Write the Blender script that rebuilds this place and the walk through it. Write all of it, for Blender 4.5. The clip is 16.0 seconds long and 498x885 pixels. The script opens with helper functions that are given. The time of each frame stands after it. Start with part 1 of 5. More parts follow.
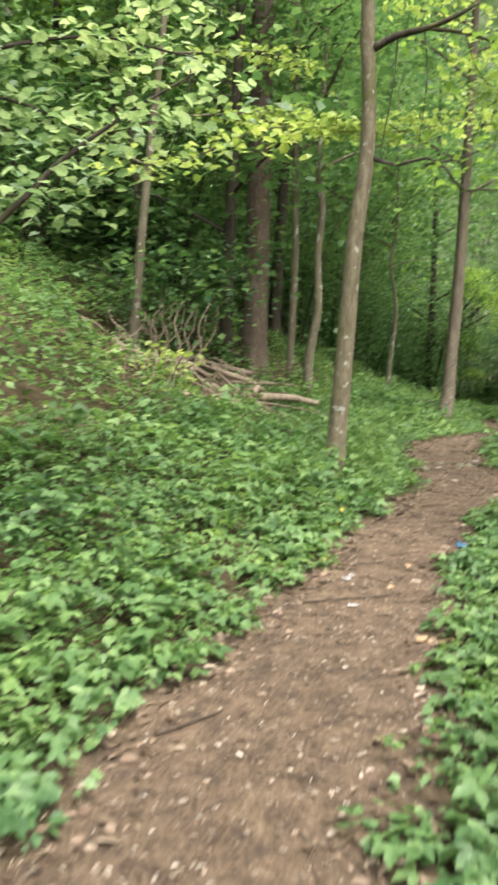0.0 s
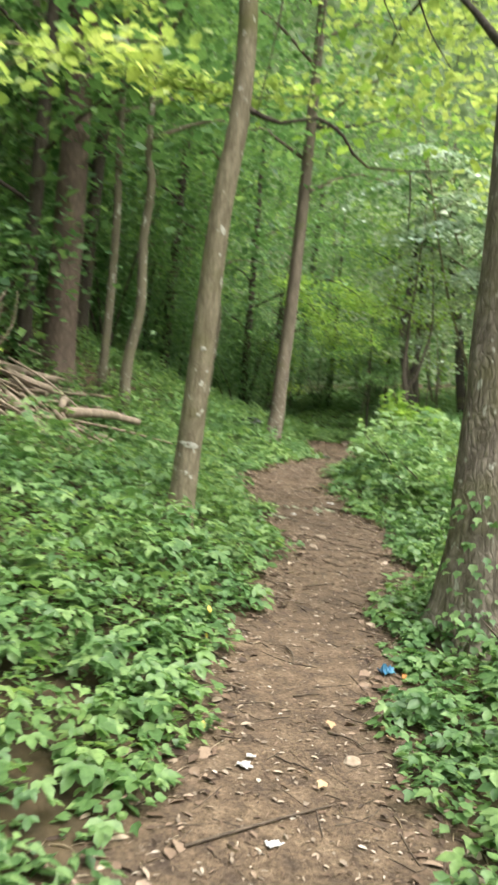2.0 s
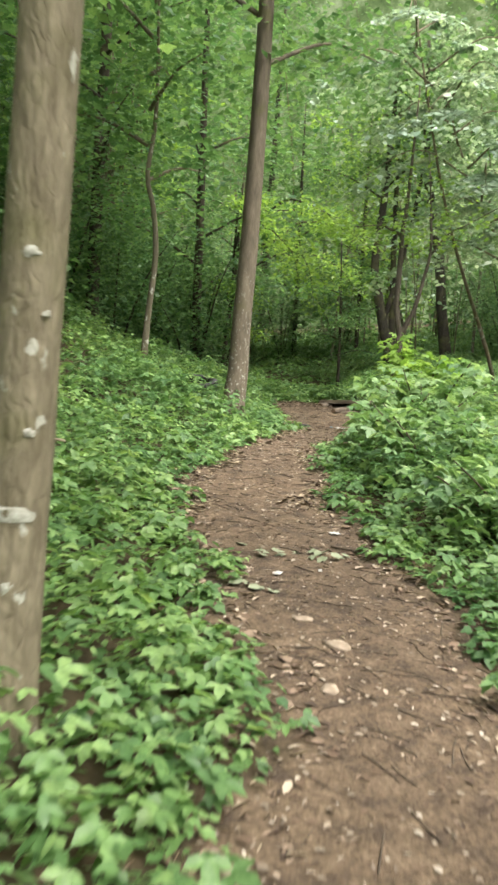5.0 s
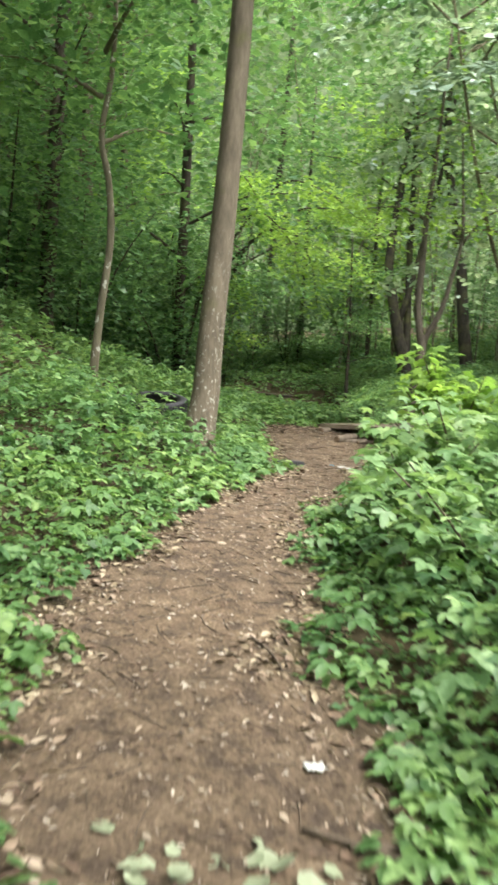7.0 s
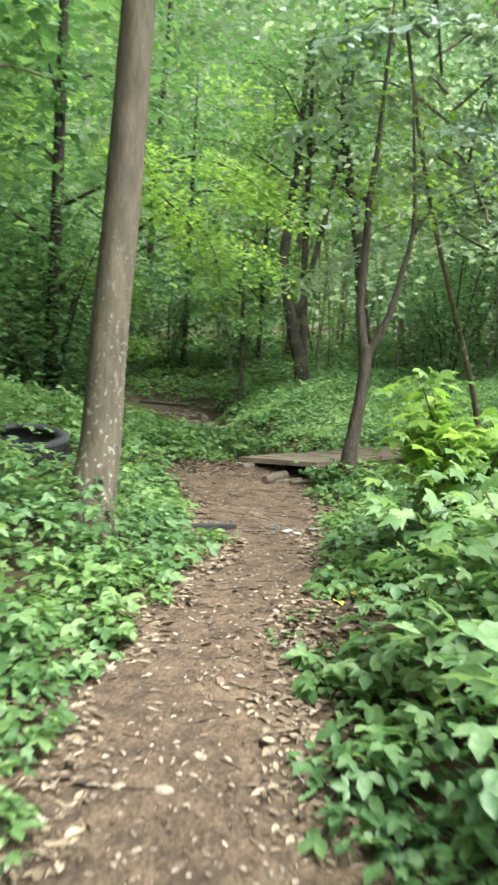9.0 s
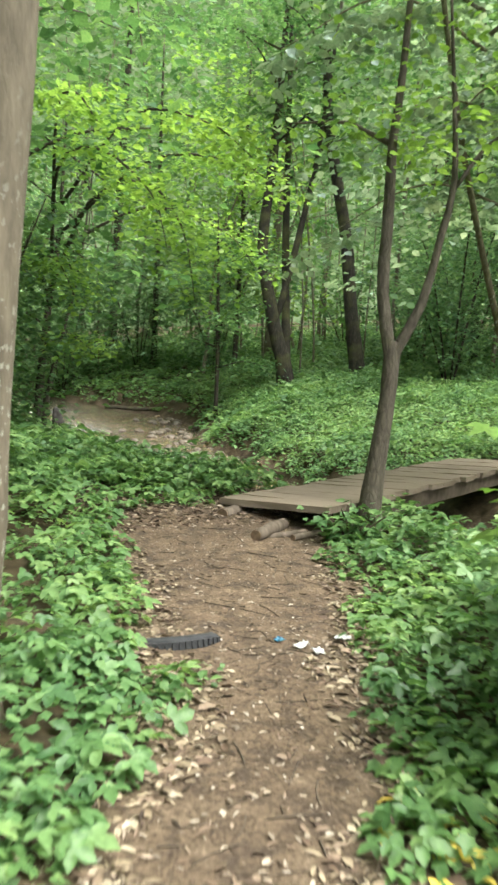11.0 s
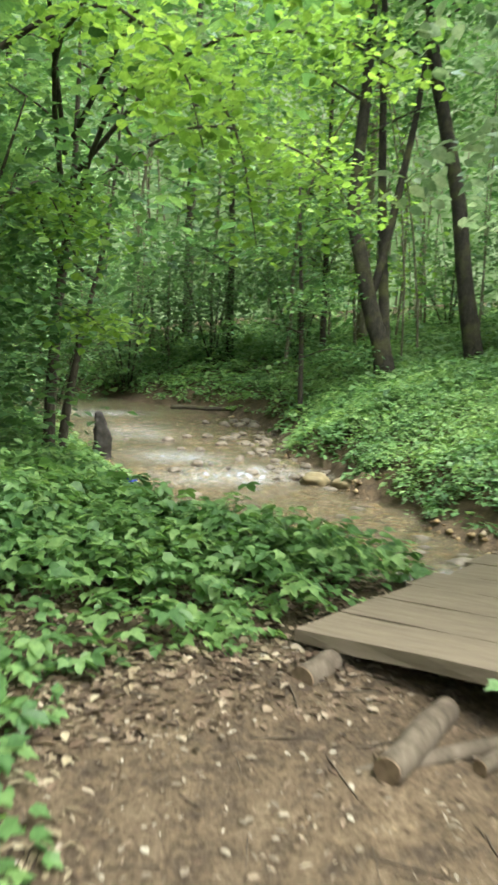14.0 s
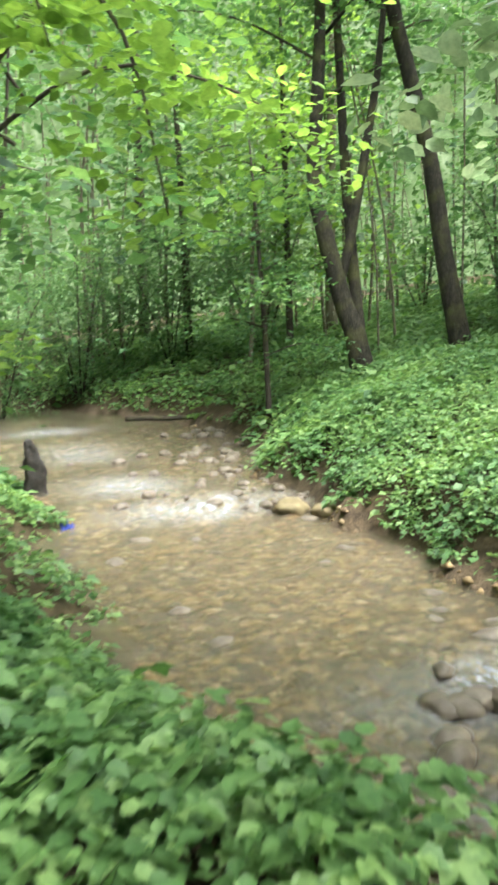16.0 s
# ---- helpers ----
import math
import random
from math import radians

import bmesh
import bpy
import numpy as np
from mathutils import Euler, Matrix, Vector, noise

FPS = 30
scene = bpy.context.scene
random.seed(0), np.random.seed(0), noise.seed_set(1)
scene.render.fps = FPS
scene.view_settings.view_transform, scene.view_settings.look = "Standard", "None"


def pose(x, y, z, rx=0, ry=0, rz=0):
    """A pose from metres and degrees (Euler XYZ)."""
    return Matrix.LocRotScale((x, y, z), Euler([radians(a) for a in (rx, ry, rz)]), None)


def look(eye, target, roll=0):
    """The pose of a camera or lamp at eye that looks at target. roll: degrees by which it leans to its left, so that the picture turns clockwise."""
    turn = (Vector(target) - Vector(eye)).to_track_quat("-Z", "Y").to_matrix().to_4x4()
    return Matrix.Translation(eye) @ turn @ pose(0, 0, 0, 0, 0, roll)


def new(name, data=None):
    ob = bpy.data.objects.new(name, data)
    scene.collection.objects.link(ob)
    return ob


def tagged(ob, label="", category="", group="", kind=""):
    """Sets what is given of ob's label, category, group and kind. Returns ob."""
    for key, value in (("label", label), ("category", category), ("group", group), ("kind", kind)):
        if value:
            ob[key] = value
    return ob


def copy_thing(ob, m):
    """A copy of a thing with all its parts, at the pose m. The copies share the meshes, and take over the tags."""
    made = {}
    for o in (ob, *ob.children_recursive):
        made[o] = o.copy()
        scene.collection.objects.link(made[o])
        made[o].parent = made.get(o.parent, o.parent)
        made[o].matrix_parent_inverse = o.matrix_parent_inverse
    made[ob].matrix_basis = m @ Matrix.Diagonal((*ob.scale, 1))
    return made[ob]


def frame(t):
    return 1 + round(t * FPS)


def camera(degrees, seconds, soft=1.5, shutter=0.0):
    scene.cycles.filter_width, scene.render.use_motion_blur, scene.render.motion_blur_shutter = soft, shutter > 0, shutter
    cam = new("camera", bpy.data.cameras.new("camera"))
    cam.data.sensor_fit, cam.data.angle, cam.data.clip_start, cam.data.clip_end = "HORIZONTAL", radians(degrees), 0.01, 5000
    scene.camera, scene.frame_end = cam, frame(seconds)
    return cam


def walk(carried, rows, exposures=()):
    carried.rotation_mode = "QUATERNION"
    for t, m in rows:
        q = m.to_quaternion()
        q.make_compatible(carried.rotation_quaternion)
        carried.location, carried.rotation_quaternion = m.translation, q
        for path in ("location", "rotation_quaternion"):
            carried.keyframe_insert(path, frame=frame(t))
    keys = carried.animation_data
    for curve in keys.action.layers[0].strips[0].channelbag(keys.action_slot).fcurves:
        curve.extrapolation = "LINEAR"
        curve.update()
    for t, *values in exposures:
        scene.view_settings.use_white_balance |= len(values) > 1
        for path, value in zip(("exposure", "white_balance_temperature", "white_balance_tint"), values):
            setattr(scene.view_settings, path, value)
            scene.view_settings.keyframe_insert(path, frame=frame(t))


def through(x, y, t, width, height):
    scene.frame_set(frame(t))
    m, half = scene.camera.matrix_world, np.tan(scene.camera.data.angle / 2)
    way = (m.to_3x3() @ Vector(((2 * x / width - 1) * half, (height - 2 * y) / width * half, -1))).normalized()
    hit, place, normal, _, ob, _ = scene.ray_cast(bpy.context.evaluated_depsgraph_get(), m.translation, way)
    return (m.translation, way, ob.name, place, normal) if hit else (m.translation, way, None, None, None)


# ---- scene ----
# ---------------------------------------------------------------- camera
cam = camera(32.9, 16.0, soft=2.7, shutter=0.6)
METRES, EYE, TILT, LEAN, TURN = 20.0, 1.42, -3.0, -2.5, 0.0
ROWS = [
    (0.0, 0.0, 0.0, 0.0, -0.0, 0.0, -0.0),
    (0.5, -0.0049, 0.0261, 0.0072, -4.92, 1.59, -3.02),
    (1.0, -0.0088, 0.0545, 0.0106, -7.96, 2.53, -2.49),
    (1.5, -0.0098, 0.0843, 0.0154, -9.92, 2.26, -2.55),
    (2.0, -0.0102, 0.1165, 0.0171, -14.32, 0.28, -2.35),
    (2.5, -0.0039, 0.1491, 0.0177, -18.04, -2.4, -2.19),
    (3.0, -0.0027, 0.179, 0.0209, -20.11, -1.73, -1.67),
    (3.5, 0.0054, 0.2114, 0.0214, -20.88, -1.25, 0.02),
    (4.0, 0.016, 0.2411, 0.0255, -18.35, -1.79, 0.03),
    (6.5, 0.088, 0.3976, 0.0421, -16.63, -4.49, -0.16),
    (7.0, 0.1011, 0.4309, 0.0463, -16.28, -3.23, -0.85),
    (7.5, 0.1087, 0.4624, 0.0513, -8.88, -3.91, -2.16),
    (8.0, 0.1133, 0.4923, 0.0566, -12.34, -4.52, -1.52),
    (8.5, 0.1179, 0.5239, 0.0592, -20.47, -2.82, -1.1),
    (9.0, 0.1233, 0.5564, 0.0614, -24.84, -3.28, -0.5),
    (9.5, 0.1346, 0.5869, 0.062, -26.67, -3.51, -0.34),
    (10.0, 0.1481, 0.6159, 0.0647, -26.61, -2.88, 0.07),
    (12.5, 0.2134, 0.7521, 0.0733, -26.48, -4.84, 0.66),
    (13.0, 0.2294, 0.7807, 0.0718, -25.23, -4.67, 0.46),
    (13.5, 0.2412, 0.8044, 0.0723, -22.42, -4.0, 0.85),
    (14.0, 0.2511, 0.8346, 0.0719, -20.59, -3.91, 1.68),
    (14.5, 0.2651, 0.8623, 0.0766, -18.08, -4.34, 2.4),
    (15.0, 0.274, 0.8853, 0.0821, -17.39, -5.99, 2.89),
    (15.5, 0.2858, 0.9079, 0.0833, -20.29, -6.15, 4.54),
    (16.0, 0.299, 0.9285, 0.0835, -22.48, -4.66, 5.59),
]
walk(cam, [(t, pose(0, 0, EYE, TILT, LEAN, TURN) @ pose(METRES * x, METRES * y, METRES * z, 90 + pitch, roll, yaw)) for t, x, y, z, yaw, pitch, roll in ROWS],
     exposures=[(0.0, 1.64, 6450, 15), (1.2, 1.66, 6600, 18), (2.2, 1.6, 6400, 10), (4.0, 1.62, 6500, 12), (7.0, 1.85, 6300, 11), (8.5, 1.95, 5950, 9), (10.0, 1.95, 6150, 7), (12.5, 1.95, 6250, 5), (14.5, 2.16, 6150, 0), (15.1, 2.32, 5850, -2), (15.5, 2.34, 5950, 0), (16.0, 2.42, 6100, 6)])

# ---------------------------------------------------------------- light: bright overcast sky above the wood
SUN_UP, SUN_ROUND = radians(63), radians(140)
world = bpy.data.worlds.new("overcast_sky")
scene.world = world
world.use_nodes = True
wn = world.node_tree.nodes
sky = wn.new("ShaderNodeTexSky")
sky.sky_type, sky.sun_disc = "NISHITA", False
sky.sun_elevation, sky.sun_rotation = SUN_UP, SUN_ROUND
sky.air_density, sky.dust_density, sky.ozone_density = 1.0, 6.0, 0.6
wn["Background"].inputs["Strength"].default_value = 0.15
cloud = wn.new("ShaderNodeHueSaturation")
cloud.inputs["Saturation"].default_value = 0.35
world.node_tree.links.new(sky.outputs[0], cloud.inputs["Color"])
world.node_tree.links.new(cloud.outputs[0], wn["Background"].inputs["Color"])
sun_data = bpy.data.lights.new("sun", "SUN")
sun_data.energy, sun_data.angle, sun_data.color = 2.0, radians(60), (1.0, 0.96, 0.88)
sun = new("sun", sun_data)
sun.matrix_world = look((math.sin(SUN_ROUND) * math.cos(SUN_UP) * 50, math.cos(SUN_ROUND) * math.cos(SUN_UP) * 50, math.sin(SUN_UP) * 50), (0, 0, 0))


# ---------------------------------------------------------------- materials
def material(name, rough=0.8, spec=0.3):
    m = bpy.data.materials.new(name)
    m.use_nodes = True
    b = m.node_tree.nodes["Principled BSDF"]
    b.inputs["Roughness"].default_value, b.inputs["Specular IOR Level"].default_value = rough, spec
    return m, m.node_tree.nodes, m.node_tree.links, b


def noise_node(n, l, scale, detail=4, stretch=None, rough=0.55):
    tex, crd = n.new("ShaderNodeTexNoise"), n.new("ShaderNodeTexCoord")
    tex.inputs["Scale"].default_value, tex.inputs["Detail"].default_value, tex.inputs["Roughness"].default_value = scale, detail, rough
    if stretch:
        mp = n.new("ShaderNodeMapping")
        mp.inputs["Scale"].default_value = stretch
        l.new(crd.outputs["Object"], mp.inputs[0])
        l.new(mp.outputs[0], tex.inputs["Vector"])
    else:
        l.new(crd.outputs["Object"], tex.inputs["Vector"])
    return tex


def ramp(n, l, source, stops):
    r = n.new("ShaderNodeValToRGB")
    e = r.color_ramp.elements
    while len(e) < len(stops):
        e.new(0.5)
    for k, (pos, col) in zip(e, stops):
        k.position, k.color = pos, (*col, 1)
    l.new(source, r.inputs[0])
    return r


def mix(n, l, fac, a, b, kind="MIX"):
    x = n.new("ShaderNodeMix")
    x.data_type, x.blend_type = "RGBA", kind
    for src, i in ((fac, 0), (a, 6), (b, 7)):
        if isinstance(src, (int, float)):
            x.inputs[i].default_value = src
        elif isinstance(src, tuple):
            x.inputs[i].default_value = (*src, 1)
        else:
            l.new(src, x.inputs[i])
    return x.outputs[2]


def bump(n, l, b, source, strength, distance):
    k = n.new("ShaderNodeBump")
    k.inputs["Strength"].default_value, k.inputs["Distance"].default_value = strength, distance
    l.new(source, k.inputs["Height"])
    l.new(k.outputs[0], b.inputs["Normal"])


def leaf_material(name, dark, mid, light, through=0.4, rough=0.42, spec=0.35):
    m, n, l, b = material(name, rough, spec)
    geo = n.new("ShaderNodeNewGeometry")
    col = ramp(n, l, geo.outputs["Random Per Island"], [(0.0, dark), (0.55, mid), (1.0, light)])
    patch = ramp(n, l, noise_node(n, l, 0.9, 3).outputs[0], [(0.35, (0.72, 0.78, 0.8)), (0.65, (1.12, 1.06, 0.95))])
    tint = mix(n, l, 1.0, col.outputs[0], patch.outputs[0], "MULTIPLY")
    spots = ramp(n, l, noise_node(n, l, 38, 4).outputs[0], [(0.35, (0.74, 0.78, 0.74)), (0.65, (1.14, 1.1, 1.1))])
    tint = mix(n, l, 1.0, tint, spots.outputs[0], "MULTIPLY")
    l.new(tint, b.inputs["Base Color"])
    tr, sh = n.new("ShaderNodeBsdfTranslucent"), n.new("ShaderNodeMixShader")
    warm = mix(n, l, 1.0, tint, (1.3, 1.3, 0.85), "MULTIPLY")
    l.new(warm, tr.inputs["Color"])
    sh.inputs[0].default_value = through
    l.new(b.outputs[0], sh.inputs[1])
    l.new(tr.outputs[0], sh.inputs[2])
    l.new(sh.outputs[0], n["Material Output"].inputs["Surface"])
    return m


def bark_material(name, dark, light, scale=9, moss=0.0, lichen=0.0, plates=0.5, lichen_to=0.0):
    m, n, l, b = material(name, 0.9, 0.2)
    grain = noise_node(n, l, scale, 6, (1, 1, 0.22), 0.65)
    vor = n.new("ShaderNodeTexVoronoi")
    vor.feature, vor.inputs["Scale"].default_value = "DISTANCE_TO_EDGE", scale * 1.6
    mp, crd = n.new("ShaderNodeMapping"), n.new("ShaderNodeTexCoord")
    mp.inputs["Scale"].default_value = (1, 1, 0.3)
    warp = mix(n, l, 0.12, crd.outputs["Object"], noise_node(n, l, 4, 3).outputs[1])
    l.new(warp, mp.inputs[0])
    l.new(mp.outputs[0], vor.inputs["Vector"])
    crack = ramp(n, l, vor.outputs[0], [(0.0, (0, 0, 0)), (0.28, (1, 1, 1))])
    col = ramp(n, l, grain.outputs[0], [(0.3, dark), (0.7, light)]).outputs[0]
    col = mix(n, l, plates, col, mix(n, l, 1.0, col, crack.outputs[0], "MULTIPLY"))
    if moss:
        mk = ramp(n, l, noise_node(n, l, 2.2, 5).outputs[0], [(0.62 - moss * 0.3, (0, 0, 0)), (0.75, (1, 1, 1))])
        col = mix(n, l, mk.outputs[0], col, (0.085, 0.085, 0.03))
    if lichen:
        lk = ramp(n, l, noise_node(n, l, 34 if lichen_to else 15, 4, (1, 1, 0.6)).outputs[0], [(0.66 - lichen * 0.2, (0, 0, 0)), (0.71 - lichen * 0.2, (1, 1, 1))])
        cover = lk.outputs[0]
        if lichen_to:
            xyz = n.new("ShaderNodeSeparateXYZ")
            l.new(crd.outputs["Object"], xyz.inputs[0])
            fade = n.new("ShaderNodeMapRange")
            fade.inputs["From Min"].default_value, fade.inputs["From Max"].default_value = lichen_to, 0.1
            l.new(xyz.outputs[2], fade.inputs["Value"])
            cover = mix(n, l, 1.0, cover, fade.outputs[0], "MULTIPLY")
        col = mix(n, l, cover, col, (0.33, 0.33, 0.27))
    l.new(col, b.inputs["Base Color"])
    hgt = mix(n, l, plates, grain.outputs[0], crack.outputs[0])
    bump(n, l, b, hgt, 0.8, 0.02)
    return m


def plain_material(name, a, b_, scale=20, rough=0.8, spec=0.3, relief=0.3, metal=0.0, stretch=None):
    m, n, l, b = material(name, rough, spec)
    b.inputs["Metallic"].default_value = metal
    t = noise_node(n, l, scale, 5, stretch)
    l.new(ramp(n, l, t.outputs[0], [(0.3, a), (0.7, b_)]).outputs[0], b.inputs["Base Color"])
    bump(n, l, b, t.outputs[0], relief, 0.01)
    return m


def island_material(name, stops, rough=0.8, spec=0.25, through=0.0):
    m, n, l, b = material(name, rough, spec)
    geo = n.new("ShaderNodeNewGeometry")
    col = ramp(n, l, geo.outputs["Random Per Island"], stops)
    t = noise_node(n, l, 60, 3)
    l.new(mix(n, l, 0.5, col.outputs[0], mix(n, l, 1.0, col.outputs[0], t.outputs[0], "MULTIPLY")), b.inputs["Base Color"])
    return m


def ground_material():
    m, n, l, b = material("forest_soil", 0.95, 0.15)
    at = n.new("ShaderNodeAttribute")
    at.attribute_name = "trodden"
    fine, mid, big = noise_node(n, l, 55, 6, None, 0.7), noise_node(n, l, 9, 5), noise_node(n, l, 1.1, 4)
    soil = ramp(n, l, mid.outputs[0], [(0.3, (0.066, 0.05, 0.037)), (0.52, (0.117, 0.087, 0.058)), (0.75, (0.178, 0.136, 0.093))]).outputs[0]
    soil = mix(n, l, 1.0, soil, ramp(n, l, big.outputs[0], [(0.3, (0.8, 0.79, 0.79)), (0.7, (1.2, 1.17, 1.12))]).outputs[0], "MULTIPLY")
    crumb = ramp(n, l, fine.outputs[0], [(0.36, (0.38, 0.35, 0.33)), (0.55, (1, 1, 1)), (0.70, (1.6, 1.55, 1.45))]).outputs[0]
    soil = mix(n, l, 0.8, soil, mix(n, l, 1.0, soil, crumb, "MULTIPLY"))
    litter = ramp(n, l, mid.outputs[0], [(0.3, (0.03, 0.026, 0.014)), (0.6, (0.07, 0.052, 0.028)), (0.8, (0.11, 0.085, 0.045))]).outputs[0]
    col = mix(n, l, at.outputs["Fac"], litter, soil)
    l.new(col, b.inputs["Base Color"])
    hgt = mix(n, l, 0.5, fine.outputs[0], mid.outputs[0])
    bump(n, l, b, hgt, 0.9, 0.03)
    return m


def water_material():
    m, n, l, b = material("stream_water", 0.05, 0.5)
    b.inputs["IOR"].default_value, b.inputs["Transmission Weight"].default_value = 1.33, 0.92
    t = noise_node(n, l, 2.5, 4)
    l.new(ramp(n, l, t.outputs[0], [(0.3, (0.72, 0.60, 0.40)), (0.7, (0.86, 0.78, 0.62))]).outputs[0], b.inputs["Base Color"])
    at, white = n.new("ShaderNodeAttribute"), n.new("ShaderNodeBsdfDiffuse")
    at.attribute_name = "broken"
    streak = noise_node(n, l, 9, 7, (1.0, 0.5, 1), 0.75)
    add = n.new("ShaderNodeMath")
    add.operation = "MULTIPLY"
    l.new(at.outputs["Fac"], add.inputs[0])
    l.new(ramp(n, l, streak.outputs[0], [(0.38, (0, 0, 0)), (0.72, (0.95, 0.95, 0.95))]).outputs[0], add.inputs[1])
    white.inputs["Color"].default_value = (0.46, 0.48, 0.51, 1)
    sh = n.new("ShaderNodeMixShader")
    l.new(add.outputs[0], sh.inputs[0])
    l.new(b.outputs[0], sh.inputs[1])
    l.new(white.outputs[0], sh.inputs[2])
    l.new(sh.outputs[0], n["Material Output"].inputs["Surface"])
    rip = noise_node(n, l, 10, 5, (1.0, 0.5, 1))
    bump(n, l, b, rip.outputs[0], 0.7, 0.07)
    return m


LEAF_GROUND = leaf_material("ground_plant_leaf", (0.076, 0.158, 0.057), (0.138, 0.254, 0.090), (0.23, 0.355, 0.142), 0.42)
# Light green leaf, lifted further to brighten dim herbs and shrubs
LEAF_LIFTED = leaf_material("lifted_green_leaf", (0.12, 0.22, 0.09), (0.20, 0.33, 0.14), (0.30, 0.43, 0.20), 0.42)
LEAF_WOOD = leaf_material("wood_leaf", (0.060, 0.135, 0.056), (0.105, 0.208, 0.084), (0.178, 0.295, 0.118), 0.48)
LEAF_BRIGHT = leaf_material("fresh_leaf", (0.14, 0.25, 0.055), (0.215, 0.355, 0.08), (0.31, 0.46, 0.125), 0.56)
LEAF_PALE = leaf_material("pale_spray_leaf", (0.22, 0.32, 0.09), (0.33, 0.43, 0.15), (0.45, 0.54, 0.22), 0.5)
# Glossy grey-green leaf; part of the sky's sheen is painted into its pale stops
LEAF_SHEEN = leaf_material("glossy_sheen_leaf", (0.17, 0.27, 0.18), (0.30, 0.41, 0.31), (0.45, 0.55, 0.47), 0.35, 0.32, 1.0)
LEAF_MILK = leaf_material("milky_young_leaf", (0.17, 0.27, 0.14), (0.29, 0.40, 0.23), (0.44, 0.54, 0.37), 0.5)
# Upstream thicket leaf, with haze and extra light put into its colour
LEAF_HAZY = leaf_material("hazy_thicket_leaf", (0.09, 0.185, 0.088), (0.155, 0.27, 0.13), (0.24, 0.36, 0.185), 0.5)
BARK_SMOOTH = bark_material("smooth_olive_bark", (0.092, 0.077, 0.046), (0.225, 0.195, 0.13), 26, 0.3, 0.12, 0.16)
BARK_GREY = bark_material("lichened_bark", (0.082, 0.072, 0.047), (0.17, 0.15, 0.10), 16, 0.25, 0.25, 0.07)
BARK_TALL = bark_material("brown_grey_bark", (0.07, 0.058, 0.04), (0.15, 0.125, 0.088), 16, 0.2, 0.34, 0.1, 2.4)
BARK_BROWN = bark_material("furrowed_brown_bark", (0.085, 0.062, 0.045), (0.17, 0.13, 0.10), 12, 0.1, 0.0, 0.35)
BARK_FORK = bark_material("damp_brown_bark", (0.055, 0.046, 0.033), (0.12, 0.102, 0.075), 18, 0.15, 0.0, 0.25)
BARK_ROUGH = bark_material("rough_plated_bark", (0.085, 0.07, 0.052), (0.27, 0.235, 0.185), 22, 0.5, 0.15, 0.32)
BARK_DARK = bark_material("dark_bark", (0.036, 0.03, 0.022), (0.08, 0.067, 0.048), 14, 0.25, 0.0, 0.35)
STUMP_WOOD = plain_material("wet_black_wood", (0.008, 0.007, 0.006), (0.03, 0.025, 0.018), 16, 0.7, 0.3, 0.6)
BARK_WET = bark_material("dark_mossy_bark", (0.02, 0.018, 0.013), (0.052, 0.045, 0.032), 14, 0.5, 0.0, 0.35)
LOG_BARK = plain_material("greyed_log", (0.065, 0.05, 0.036), (0.15, 0.12, 0.09), 18, 0.9, 0.2, 0.5, 0, (1, 1, 0.3))
LICHEN = plain_material("pale_lichen", (0.20, 0.195, 0.15), (0.40, 0.40, 0.34), 60, 0.95, 0.1)
DEAD_WOOD = plain_material("weathered_dead_wood", (0.15, 0.115, 0.08), (0.33, 0.27, 0.20), 18, 0.9, 0.2, 0.5, 0, (1, 1, 0.3))
CUT_WOOD = plain_material("sawn_log_end", (0.10, 0.07, 0.045), (0.20, 0.14, 0.09), 26, 0.9, 0.2)
TWIG = plain_material("twig_bark", (0.045, 0.035, 0.025), (0.11, 0.085, 0.06), 30, 0.9, 0.2)
PLANK = plain_material("weathered_plank", (0.14, 0.109, 0.077), (0.195, 0.155, 0.113), 9, 0.85, 0.25, 0.5, 0, (6, 0.6, 3))
BEAM = plain_material("damp_beam", (0.05, 0.038, 0.026), (0.11, 0.085, 0.06), 12, 0.85, 0.25)
RUBBER = plain_material("dusty_tyre_rubber", (0.013, 0.013, 0.014), (0.032, 0.032, 0.033), 25, 0.75, 0.35)
STONE = plain_material("stream_stone", (0.06, 0.048, 0.035), (0.20, 0.16, 0.115), 7, 0.55, 0.4, 0.6)
MOSSY = plain_material("mossy_stone", (0.10, 0.08, 0.04), (0.22, 0.17, 0.09), 6, 0.7, 0.3, 0.6)
PAPER = plain_material("crumpled_white_paper", (0.36, 0.36, 0.34), (0.55, 0.55, 0.52), 14, 0.8, 0.3)
BLUE = plain_material("blue_foil", (0.015, 0.065, 0.15), (0.05, 0.20, 0.27), 16, 0.35, 0.5)
BLUE_BAG = plain_material("royal_blue_plastic", (0.015, 0.03, 0.30), (0.05, 0.09, 0.45), 16, 0.4, 0.5)
ORANGE = plain_material("orange_foil", (0.5, 0.2, 0.05), (0.6, 0.34, 0.12), 16, 0.4, 0.5)
YELLOW_LEAF = plain_material("yellowed_leaf", (0.46, 0.34, 0.05), (0.60, 0.47, 0.10), 12, 0.6, 0.3)
LITTER = island_material("dry_leaf_litter", [(0.0, (0.05, 0.035, 0.024)), (0.45, (0.15, 0.10, 0.065)), (0.8, (0.29, 0.215, 0.15)), (1.0, (0.48, 0.40, 0.30))])
STRAW = island_material("dry_straw", [(0.0, (0.15, 0.11, 0.07)), (0.6, (0.30, 0.235, 0.15)), (1.0, (0.46, 0.39, 0.27))])
CHIPS = island_material("pale_wood_chips", [(0.0, (0.16, 0.125, 0.09)), (0.7, (0.30, 0.245, 0.18)), (1.0, (0.55, 0.49, 0.40))])


